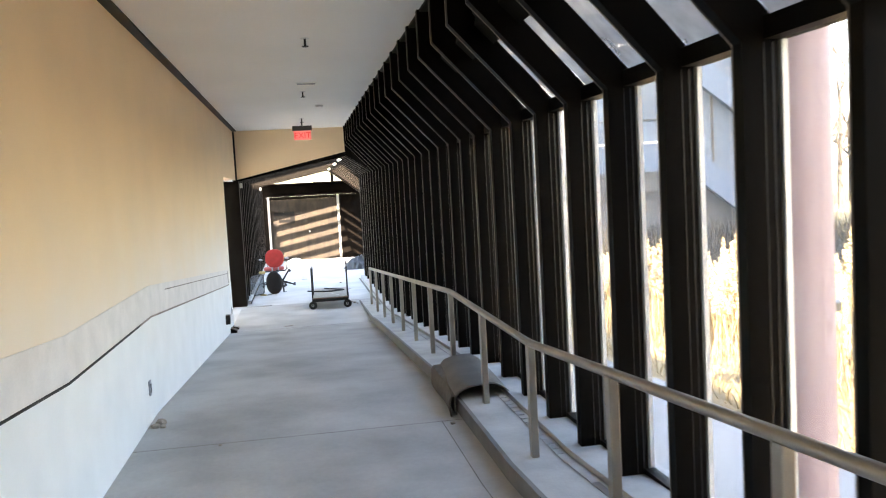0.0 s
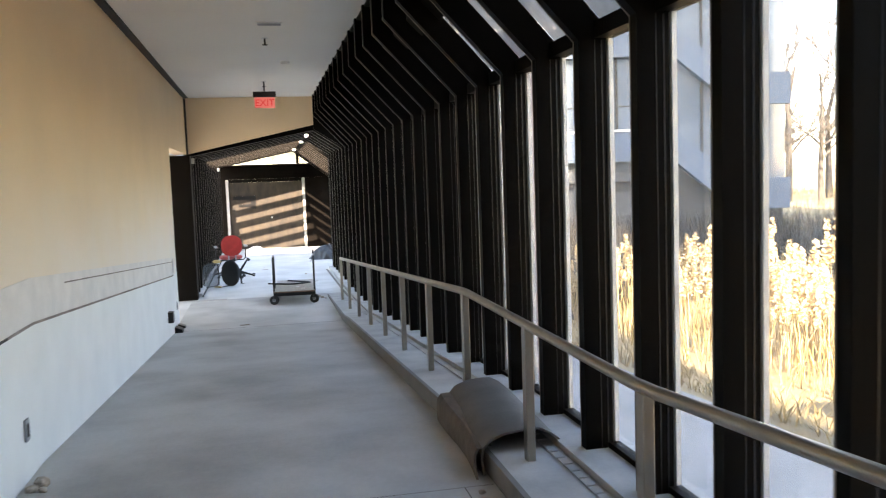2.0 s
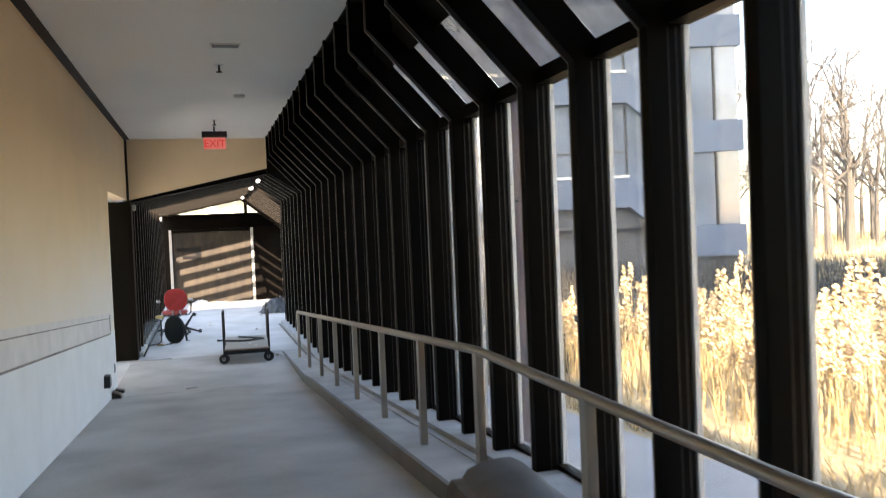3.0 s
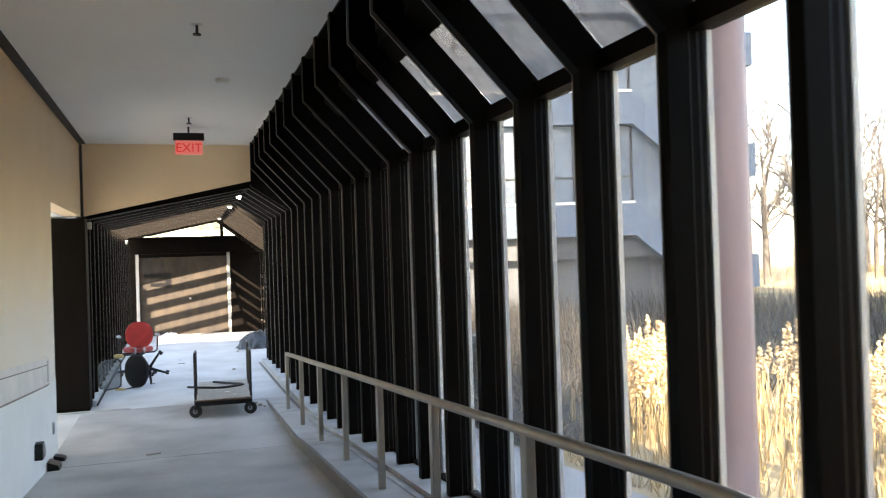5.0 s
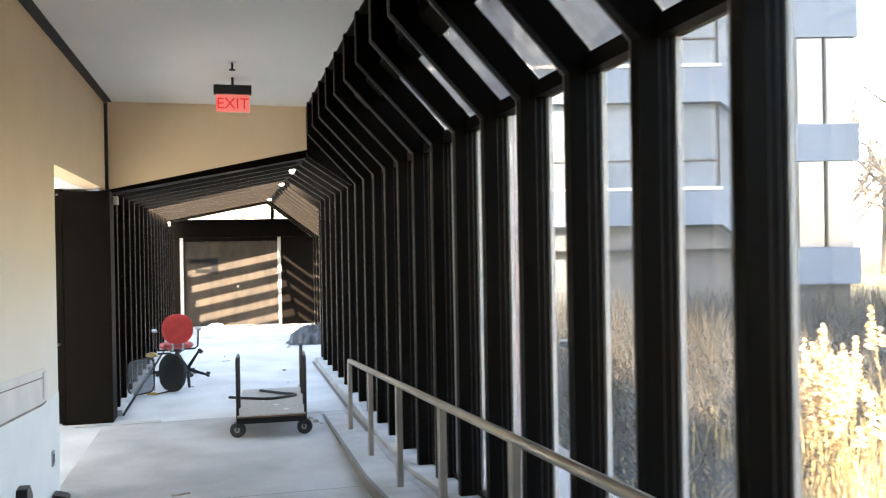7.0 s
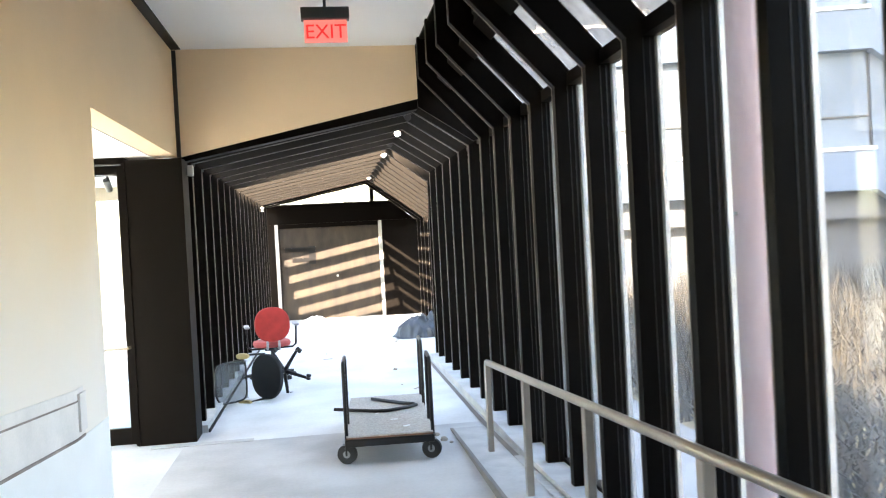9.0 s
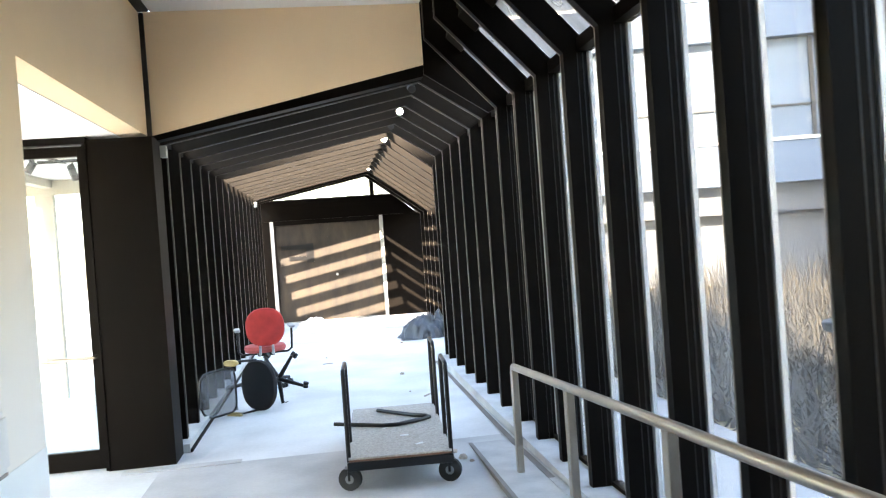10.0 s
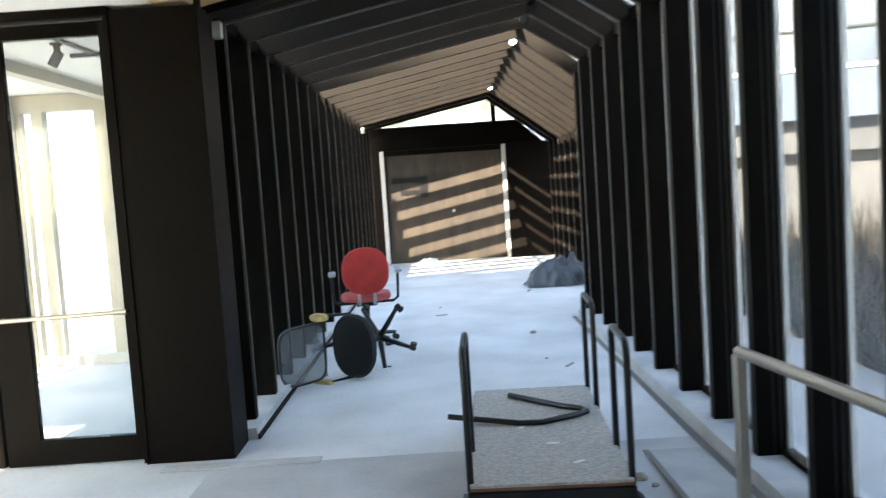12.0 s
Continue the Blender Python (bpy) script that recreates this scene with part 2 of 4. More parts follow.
def prism_x(bm, pts, x0, x1):
    """A polygon in y and z, drawn out along x."""
    a, b = [bm.verts.new((x0, y, z)) for y, z in pts], [bm.verts.new((x1, y, z)) for y, z in pts]
    bm.faces.new(a)
    bm.faces.new(b[::-1])
    for i in range(len(pts)):
        j = (i + 1) % len(pts)
        bm.faces.new((a[j], a[i], b[i], b[j]))
    bmesh.ops.recalc_face_normals(bm, faces=bm.faces[:])


def tube(bm, pts, r, seg=10, r_end=None):
    """A round bar along points, mitred at its bends."""
    pts = [Vector(p) for p in pts]
    rings = []
    up0 = None
    for i, p in enumerate(pts):
        d = (pts[min(i + 1, len(pts) - 1)] - pts[max(i - 1, 0)]).normalized()
        if up0 is None:
            up0 = d.orthogonal().normalized()
        a = (up0 - d * up0.dot(d)).normalized()
        up0 = a
        b = d.cross(a)
        rr = r if r_end is None else r + (r_end - r) * i / (len(pts) - 1)
        rings.append([bm.verts.new(p + (a * math.cos(t) + b * math.sin(t)) * rr) for t in (2 * math.pi * k / seg for k in range(seg))])
    for q, s in zip(rings, rings[1:]):
        for k in range(seg):
            bm.faces.new((q[k], q[(k + 1) % seg], s[(k + 1) % seg], s[k]))
    bm.faces.new(rings[0][::-1])
    bm.faces.new(rings[-1])


def lathe(bm, prof, centre=(0, 0, 0), seg=20):
    """Turns (radius, height) pairs about an upright axis."""
    cx, cy, cz = centre
    rings = [[bm.verts.new((cx + r * math.cos(2 * math.pi * k / seg), cy + r * math.sin(2 * math.pi * k / seg), cz + h)) for k in range(seg)] for r, h in prof]
    for q, s in zip(rings, rings[1:]):
        for k in range(seg):
            bm.faces.new((q[k], q[(k + 1) % seg], s[(k + 1) % seg], s[k]))
    bm.faces.new(rings[0][::-1])
    bm.faces.new(rings[-1])


def bevel(bm, w, seg=2):
    bmesh.ops.bevel(bm, geom=bm.edges[:], offset=w, segments=seg, affect="EDGES", profile=0.5)


def smooth(ob, angle=35):
    me = ob.data
    me.polygons.foreach_set("use_smooth", [True] * len(me.polygons))
    me.set_sharp_from_angle(angle=radians(angle))
    return ob


def part(name, bm, mat, parent=None, label="", soft_faces=False):
    me = bpy.data.meshes.new(name)
    bm.to_mesh(me)
    bm.free()
    me.materials.append(mat)
    ob = new(name, me)
    if parent:
        ob.parent = parent
    if label:
        ob["label"] = label
    if soft_faces:
        smooth(ob)
    return ob


def shared(name, me, parent, m=None):
    ob = new(name, me)
    ob.parent = parent
    if m is not None:
        ob.matrix_basis = m
    return ob


def thing(name, at, label, category, group="", kind="", rz=0):
    e = new(name)
    e.empty_display_size = 0.1
    e.matrix_basis = pose(*at, 0, 0, rz)
    return tagged(e, label, category, group, kind)


def boxed(name, dims, mat, parent=None, label="", w=0.0):
    bm = bmesh.new()
    box(bm, *dims)
    if w:
        bevel(bm, w)
    return part(name, bm, mat, parent, label)


def structure(ob, label, category):
    return tagged(ob, label, category, kind="structure")


# ---- plan ----
XL, CEIL, YEND, YGAB, YBACK = -1.56, 3.655, 16.0, 27.4, -9.0
BAY, RIB0 = 0.645, 3.4
RY = [RIB0 + BAY * k for k in range(-18, 37)]
RIBW = 0.07


def floor_z(y):
    if y < 2.7:
        return 0.5 + 0.062 * (2.7 - max(y, -3.0))
    return 0.5 if y < 5.2 else max(0.0, 0.5 * (12.4 - y) / 7.2)


WIDE_END = 19.93
XG = -1.485  # inner line of the gallery's ribs on the entrance side


def plinth_z(y):
    return floor_z(y) + (0.11 if y < 11.5 else max(0.002, 0.11 - 0.0275 * (y - 11.5)))


def sill_z(y):
    return max(plinth_z(y) + 0.035, 0.075)


# ---- large structure ----
bm = bmesh.new()
ys = [YBACK, -3.0, 2.7, 5.2, 12.4, 15.62]
prism_x(bm, [(y, floor_z(y)) for y in ys] + [(y, floor_z(y) - 0.14) for y in ys[::-1]], XL - 0.02, 1.5)
floor = structure(part("floor", bm, M_CONC), "dusty pale grey concrete floor that ramps down", "floor")
structure(boxed("floor_gallery", (XL - 0.02, 1.5, 15.621, YGAB + 0.3, -0.14, 0.0), M_CONC_PALE), "pale concrete slab of the glazed gallery", "floor")
bm = bmesh.new()
box(bm, -4.2, XL - 0.02, 12.9, 19.2, -0.12, -0.002)
structure(part("vestibule_floor", bm, M_CONC_PALE), "pale concrete floor of the side entrance", "floor")

bm = bmesh.new()
py = [YBACK, -3.0, 2.7] + [5.2 + 0.9 * k for k in range(0, 16)] + [20.5, YGAB]
py = [y for y in py if y < WIDE_END] + [WIDE_END]
cy = [y for y in py if y < 15.3] + [15.42]
prism_x(bm, [(y, plinth_z(y)) for y in cy] + [(y, min(floor_z(y) + 0.002, plinth_z(y) - 0.001)) for y in cy[::-1]], 0.845, 1.2)
curb = structure(part("curb", bm, M_CURB), "raised concrete curb under the handrail", "curb")
bm = bmesh.new()
prism_x(bm, [(y, plinth_z(y) + 0.004) for y in cy] + [(y, floor_z(y) + 0.002) for y in cy[::-1]], 0.815, 0.844)
structure(part("trim", bm, M_CURBSIDE), "dark worn rubber nosing along the curb", "trim")
bm = bmesh.new()
prism_x(bm, [(y, sill_z(y)) for y in py] + [(y, floor_z(y) + 0.002) for y in py[::-1]], 1.201, 1.55)
structure(part("window_ledge", bm, M_CURB), "low concrete ledge below the window fins", "ledge")
bm = bmesh.new()
prism_x(bm, [(y, plinth_z(y) + 0.004) for y in py] + [(y, plinth_z(y) + 0.001) for y in py[::-1]], 1.13, 1.175)
grille = structure(part("floor_grille", bm, M_CURBSIDE), "dark slotted heating grille along the curb", "vent")
for k in range(120):
    y = 2.2 + 0.1 * k
    z = plinth_z(y) + 0.006
    if k == 0:
        bm = bmesh.new()
        box(bm, 1.127, 1.178, -0.042, 0.042, -0.002, 0.003)
        bar = part("grille_bar", bm, M_CURB, grille)
        bar.location = (0, y, z)
    else:
        shared("grille_bar", bar.data, grille, pose(0, y, z))

# left wall with the side opening
OP0, OP1, OPZ = 13.05, 15.86, 2.64
wall_left = structure(boxed("wall_left", (XL - 0.2, XL, YBACK, OP0, 0.0 - 0.1, CEIL + 0.2), M_WALL), "cream plaster corridor wall, window light painted in low down", "wall")
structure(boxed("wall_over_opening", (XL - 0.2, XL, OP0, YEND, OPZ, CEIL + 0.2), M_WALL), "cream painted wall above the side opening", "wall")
structure(boxed("ceiling", (XL + 0.086, 0.745, YBACK, YEND, CEIL, CEIL + 0.12), M_CEIL), "plain off-white plaster ceiling", "ceiling")
structure(boxed("roof_slab", (XL - 0.3, 1.0, YBACK, YEND + 0.1, CEIL + 0.21, CEIL + 0.45), M_DARK), "flat roof over the corridor", "roof")
structure(boxed("ceiling_reveal", (XL, XL + 0.085, YBACK, YEND - 0.06, CEIL - 0.012, CEIL + 0.1), M_DARK), "dark shadow gap between wall and ceiling", "trim")
structure(boxed("corner_reveal", (XL, XL + 0.035, YEND - 0.05, YEND - 0.001, OPZ, CEIL - 0.014), M_DARK), "dark upright joint in the wall corner", "trim")
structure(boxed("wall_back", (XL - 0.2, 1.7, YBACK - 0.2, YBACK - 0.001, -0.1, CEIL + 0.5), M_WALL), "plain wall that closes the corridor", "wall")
# end wall over the gallery's mouth, cut along its roof line
bm = bmesh.new()
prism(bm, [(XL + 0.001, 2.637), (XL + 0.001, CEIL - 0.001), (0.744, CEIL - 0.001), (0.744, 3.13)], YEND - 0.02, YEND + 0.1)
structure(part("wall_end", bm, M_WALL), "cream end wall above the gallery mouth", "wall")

# lower wall: strip whitened to paint in window light, the grey band and its groove
bm = bmesh.new()
yy = [YBACK, -3.0, 2.7, 5.2, 12.4, OP0 - 0.002]
prism_x(bm, [(y, floor_z(y) + 0.001) for y in yy] + [(y, floor_z(y) + 0.80) for y in yy[::-1]], XL + 0.0005, XL + 0.004)
structure(part("wall_primer", bm, M_PALEWALL, None), "lower wall whitened for the window light", "wall")
bm = bmesh.new()
yy = [YBACK, -3.0, 2.7, 5.2, 12.4, 12.55]
prism_x(bm, [(y, floor_z(y) + 0.815) for y in yy] + [(y, floor_z(y) + 1.065) for y in yy[::-1]], XL + 0.0005, XL + 0.007)
structure(part("wall_band", bm, M_BAND, None), "grey band where a handrail was taken off", "wall band")
# Dark strip on the wall face, painted as the groove's shadow.
bm = bmesh.new()
gy_ = [YBACK, -3.0, 2.7, 4.7]
prism_x(bm, [(y, floor_z(y) + 0.801) for y in gy_] + [(y, floor_z(y) + 0.814) for y in gy_[::-1]], XL + 0.0005, XL + 0.012)
structure(part("wall_groove", bm, M_DARK, None), "dark strip for the shadow in the groove under the grey band", "trim")
structure(boxed("band_end", (XL + 0.0075, XL + 0.02, 12.44, 12.55, 0.84, 1.04), M_BAND), "raised end of the grey band", "trim")
# Lower line carries the groove's shadow on in brown; upper is a faint brown line.
for z0, z1 in ((0.80, 0.814), (1.0, 1.009)):
    bm = bmesh.new()
    yy = [4.702 if z0 < 1 else 6.0, 5.2, 12.4, 12.55]
    yy = sorted(set(yy)) if z0 < 1 else [6.0, 12.4, 12.55]
    prism_x(bm, [(y, floor_z(y) + z0) for y in yy] + [(y, floor_z(y) + z1) for y in yy[::-1]], XL + 0.0005, XL + 0.010)
    structure(part("band_edge", bm, M_BANDLINE, None), "brown line by the removed handrail, the lower one groove shadow", "trim")


# ---- window fins, roof ribs and glass ----
XO, XW, ZW = 1.43, 1.86, 2.20  # outer fin line; wider far part of the gallery


def corridor_profile(zb):
    return [(0.727, CEIL + 0.1), (0.727, 3.285), (1.285, 2.69), (1.285, zb), (XO, zb), (XO, 2.755), (0.89, 3.345), (0.89, CEIL + 0.1)]


def gallery_lines(wide):
    """Inner and outer line of a gallery rib, from the left foot to the right."""
    xr, zr, zb = (XW, ZW, 0.006) if wide else (1.285, 2.69, 0.076)
    return ([(XG, 0.076), (XG, 2.61), (0.735, 3.05), (xr, zr), (xr, zb)],
            [(XG - 0.145, 0.076), (XG - 0.145, 2.755), (0.75, 3.225), (xr + 0.145, zr + 0.09), (xr + 0.145, zb)])


def highlight_strip(line, y, name, parent):
    """Pale strip along the inner line of a rib, painted as its edge highlight."""
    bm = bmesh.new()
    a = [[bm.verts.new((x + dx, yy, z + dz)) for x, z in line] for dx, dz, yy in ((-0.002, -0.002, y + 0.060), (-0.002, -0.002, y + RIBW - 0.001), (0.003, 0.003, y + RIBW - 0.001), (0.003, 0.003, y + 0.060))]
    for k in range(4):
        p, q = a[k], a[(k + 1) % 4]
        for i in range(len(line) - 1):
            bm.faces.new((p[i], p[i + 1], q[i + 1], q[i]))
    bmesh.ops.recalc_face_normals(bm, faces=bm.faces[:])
    part(name, bm, M_EDGE, parent, "pale strip for the edge highlight")


right_glazing = thing("window_wall", (0, 0, 0), "tall dark bronze window wall with deep fins and sloped skylight", "window wall", kind="structure")
gallery = thing("gallery_frame", (0, 0, 0), "row of dark bronze portal ribs of the glazed gallery", "glazed gallery", kind="structure")
WIDE_Y = 19.85
for y in RY:
    bm = bmesh.new()
    if y < YEND - 0.1:
        zb = sill_z(y + 0.03)
        prism(bm, corridor_profile(zb), y, y + RIBW)
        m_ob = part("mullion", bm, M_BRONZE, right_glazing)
        bm = bmesh.new()
        for xg0, xg1 in ((1.368, 1.374), (1.402, 1.410)):
            box(bm, xg0, xg1, y - 0.0012, y + 0.0005, zb + 0.001, 2.69)
        part("glazing_groove", bm, M_BLACK, m_ob, "dark glazing joint")
        highlight_strip([(0.727, CEIL), (0.727, 3.285), (1.285, 2.69), (1.285, zb)], y, "edge_highlight", m_ob)
    elif y < YGAB - 0.15:
        inner, outer = gallery_lines(y > WIDE_Y)
        bm.free()
        m_ob = new("rib")
        m_ob.parent = gallery
        for i in range(4):
            (ax, az), (bx, bz), (cx, cz), (dx, dz) = inner[i], inner[i + 1], outer[i + 1], outer[i]
            bm = bmesh.new()
            prism(bm, [(ax, az), (bx, bz), (cx, cz), (dx, dz)], y, y + RIBW)
            part("post" if i in (0, 3) else "rafter", bm, M_BRONZE if i in (0, 3) else M_RIBLIT, m_ob)
        highlight_strip(inner, y, "edge_highlight", m_ob)
    else:
        bm.free()
        continue
    # outer cap beyond the glass
    xo = (XW + 0.145 if y > WIDE_Y else XO) + 0.016
    bm = bmesh.new()
    box(bm, xo, xo + 0.022, y + 0.005, y + RIBW - 0.005, sill_z(y), (ZW if y > WIDE_Y else 2.69) + 0.07)
    part("mullion_cap", bm, M_CAP, right_glazing)

# rails along the bends
boxed("head_rail", (1.37, 1.47, YBACK, WIDE_Y + 0.2, 2.70, 2.78), M_BRONZE, right_glazing)
boxed("head_rail", (XW + 0.08, XW + 0.2, WIDE_Y + 0.2, YGAB - 0.05, ZW, ZW + 0.08), M_BRONZE, right_glazing)
boxed("return_panel", (1.30, XW + 0.18, WIDE_Y + 0.1, WIDE_Y + 0.18, 0.006, 2.62), M_BRONZE, right_glazing)
bm = bmesh.new()
prism(bm, [(0.90, 3.27), (1.02, 3.15), (1.10, 3.23), (0.92, 3.42)], YBACK, YEND - 0.03)
part("skylight_panel", bm, M_BRONZE, right_glazing)
boxed("ceiling_edge", (0.746, 0.9, YBACK, YEND - 0.03, CEIL - 0.02, CEIL + 0.1), M_BRONZE, right_glazing)
boxed("outer_fascia", (0.905, 0.99, YBACK, YEND, 3.38, CEIL + 0.2), M_BRONZE, right_glazing)

for i, y in enumerate(RY[:-1]):
    ya, yb = y + RIBW + 0.001, RY[i + 1] - 0.001
    wide = y > WIDE_Y
    zb = sill_z(yb)
    xg, zt = (XW + 0.15, ZW) if wide else (XO + 0.005, 2.70)
    if y < YGAB - 0.8:
        pane = boxed("pane", (xg, xg + 0.006, ya, yb, zb + 0.01, zt), M_GLASS, right_glazing)
        pane.visible_shadow = False
        boxed("sill_bar", (xg - 0.03, xg + 0.03, ya, yb, zb + 0.001, zb + 0.03), M_BRONZE, right_glazing)
    bm = bmesh.new()
    if y < YEND - 0.4:
        prism(bm, [(1.42, 2.77), (0.96, 3.26), (0.965, 3.265), (1.425, 2.775)], ya, yb)
        pane = part("skylight_pane", bm, M_SKYLIGHT, right_glazing)
        pane.visible_shadow = False
    elif y > YEND - 0.1 and y < YGAB - 0.8:
        prism(bm, [(xg - 0.01, zt + 0.065), (0.78, 3.20), (0.785, 3.205), (xg - 0.005, zt + 0.07)], ya, yb)
        pane = part("roof_pane", bm, M_GLASS, gallery)
        pane.visible_shadow = False
        bm = bmesh.new()
        prism(bm, [(0.74, 3.20), (XG - 0.15, 2.73), (XG - 0.15, 2.736), (0.74, 3.206)], ya, yb)
        pane = part("roof_pane", bm, M_GLASS, gallery)
        pane.visible_shadow = False
        pane = boxed("pane", (XG - 0.155, XG - 0.149, ya, yb, 0.1, 2.70), M_GLASS, gallery)
        pane.visible_shadow = False
    else:
        bm.free()
structure(boxed("bay_floor", (1.501, XW + 0.25, WIDE_Y + 0.1, YGAB + 0.3, -0.14, -0.001), M_CONC_PALE), "concrete floor of the wider gallery bay", "floor")
boxed("ridge_beam", (0.715, 0.79, YEND + 0.12, YGAB - 0.05, 3.14, 3.20), M_BRONZE, gallery)
boxed("eave_beam", (XG - 0.16, XG - 0.06, YEND + 0.12, YGAB - 0.05, 2.64, 2.71), M_BRONZE, gallery)
boxed("left_ledge", (XG - 0.18, XG + 0.05, YEND + 0.1, YGAB, 0.002, 0.074), M_CURB, gallery)
boxed("left_toe_rail", (XG + 0.052, XG + 0.068, YEND + 0.1, YGAB, 0.002, 0.03), M_BRONZE, gallery)
# beam that closes the gallery's mouth
bm = bmesh.new()
prism(bm, [(XL + 0.001, 2.59), (0.735, 3.03), (0.744, 3.128), (XL + 0.001, 2.635)], YEND - 0.02, YEND + 0.12)
part("mouth_beam", bm, M_BRONZE, gallery)

# gable end with the boarded door
gable = thing("wall_gable", (0, YGAB, 0), "dark gable end with a boarded-up doorway", "wall", kind="structure")
boxed("gable_panel", (XL - 0.17, -1.37, 0, 0.2, 0.0, 2.24), M_BRONZE, gable)
boxed("gable_panel", (1.10, XW + 0.18, 0, 0.2, 0.0, 2.24), M_BRONZE, gable)
boxed("gable_beam", (XL - 0.17, 1.48, -0.04, 0.2, 2.241, 2.70), M_BRONZE, gable)
bm = bmesh.new()
prism(bm, [(XL - 0.1, 2.71), (1.40, 2.71), (0.76, 3.24)], 0.05, 0.056)
p = part("gable_pane", bm, M_GABLE, gable)
p.visible_shadow = False
# Solid panels added over the last bays to keep sun off the upper door.
for x0, z0, x1, z1 in ((XL - 0.15, 2.78, 0.74, 3.245), (0.76, 3.245, XW + 0.14, ZW + 0.11)):
    bm = bmesh.new()
    prism(bm, [(x0, z0), (x1, z1), (x1, z1 + 0.04), (x0, z0 + 0.04)], -2.2, 0.2)
    part("roof_panel", bm, M_BRONZE, gable, "solid dark panel added to shade the upper door")
bm = bmesh.new()
prism(bm, [(1.481, 2.241), (1.86, 2.241), (1.481, 2.58)], 0, 0.2)
part("gable_panel", bm, M_BRONZE, gable)
boxed("gable_post", (0.86, 0.95, -0.02, 0.04, 2.702, 3.16), M_BRONZE, gable)
door_end = thing("door_1", (0, YGAB, 0), "double doorway boarded with dark weathered plywood", "door", kind="structure")
boxed("door_frame", (-1.366, -1.29, -0.05, 0.12, 0.0, 2.239), M_FRAME, door_end, "pale aluminium jamb")
boxed("door_frame", (1.02, 1.096, -0.05, 0.12, 0.0, 2.239), M_FRAME, door_end, "pale aluminium jamb")
boxed("door_header", (-1.289, 1.019, -0.03, 0.12, 2.14, 2.239), M_BRONZE, door_end)
boxed("plywood_board", (-1.288, -0.134, 0.03, 0.06, 0.005, 2.139), M_PLY, door_end)
boxed("plywood_board", (-0.133, 1.018, 0.03, 0.06, 0.005, 2.139), M_PLY, door_end)
boxed("plank", (-1.16, -0.52, 0.012, 0.029, 1.60, 1.70), M_BLACK, door_end, "dark nailed plank")
boxed("plank", (-1.0, -0.50, 0.012, 0.029, 1.36, 1.45), M_BLACK, door_end, "dark nailed plank")
boxed("plank", (-0.62, -0.46, 0.008, 0.0115, 1.30, 1.72), M_BLACK, door_end, "dark nailed plank")
boxed("backing", (-1.288, 1.018, 0.07, 0.1, 0.005, 2.139), M_DARK, door_end)
boxed("threshold", (-1.289, 1.019, -0.06, 0.1, 0.001, 0.02), M_FRAME, door_end)
bm = bmesh.new()
lathe(bm, [(0.02, 0), (0.03, 0.02), (0.02, 0.05)], (0, 0, 0), 12)
k = part("door_knob", bm, M_CAP, door_end)
k.matrix_basis = pose(0.02, 0.03, 1.0, 90)

# ---- side entrance ----
structure(boxed("vestibule_ceiling", (-4.3, XL - 0.201, 12.9, 15.95, 2.635, 2.86), M_LOBBY), "white ceiling of the side entrance", "ceiling")
structure(boxed("vestibule_ceiling_outer", (-4.3, XL - 0.2, 15.951, 19.2, 2.62, 2.74), M_CEIL), "white ceiling of the outer lobby", "ceiling")
# The narrow pane is added out of view so sun bounces onto the ceiling.
vw = thing("vestibule_wall", (0, 12.7, 0), "white wall of the side entrance with an unseen opening added for sunlight", "wall", kind="structure")
boxed("panel", (-3.3, XL - 0.201, 0, 0.199, -0.1, 2.634), M_PALEWALL, vw)
boxed("panel", (-4.299, -3.301, 0, 0.199, 2.3, 2.634), M_PALEWALL, vw)
g = boxed("pane", (-4.299, -3.301, 0.1, 0.106, 0.01, 2.299), M_GLASS, vw)
g.visible_shadow = False
structure(boxed("vestibule_roof", (-4.4, XL - 0.31, 12.6, 16.1, 2.861, 3.0), M_DARK), "flat roof of the side entrance", "roof")
# Two unseen blocks, added behind the corridor to cast shade ahead.
structure(boxed("rear_wing", (-6.2, 1.2, -10.5, -9.5, -0.2, 19.8), M_BLDG), "unseen tall block added to shade the corridor and gallery", "building wing")
structure(boxed("rear_tower", (5.6, 22.0, -10.5, -9.5, -0.2, 31), M_BLDG), "unseen tall block added to shade the field and far facade", "building wing")
bm = bmesh.new()
prism(bm, [(0.746, 3.055), (1.285, 2.70), (1.43, 2.76), (1.0, 3.42), (1.0, CEIL + 0.2), (0.746, CEIL + 0.2)], YEND, YEND + 0.035)
part("end_closure", bm, M_BRONZE, right_glazing)
side = thing("wall_side_door", (0, 15.75, 0), "dark bronze door surround with flat panel", "wall", kind="structure")
boxed("panel", (-1.99, XG - 0.004, 0, 0.2, 0, 2.61), M_BRONZE, side)
boxed("panel", (XG - 0.2, XG - 0.005, 0.201, 0.34, 0, 2.60), M_BRONZE, side)
boxed("panel_edge", (-2.0, -1.991, -0.012, 0.1, 0, 2.63), M_BRONZE, side)
boxed("header", (-4.2, -2.001, 0, 0.2, 2.58, 2.634), M_BRONZE, side)
boxed("jamb", (-2.028, -2.001, 0.02, 0.18, 0, 2.579), M_BRONZE, side)
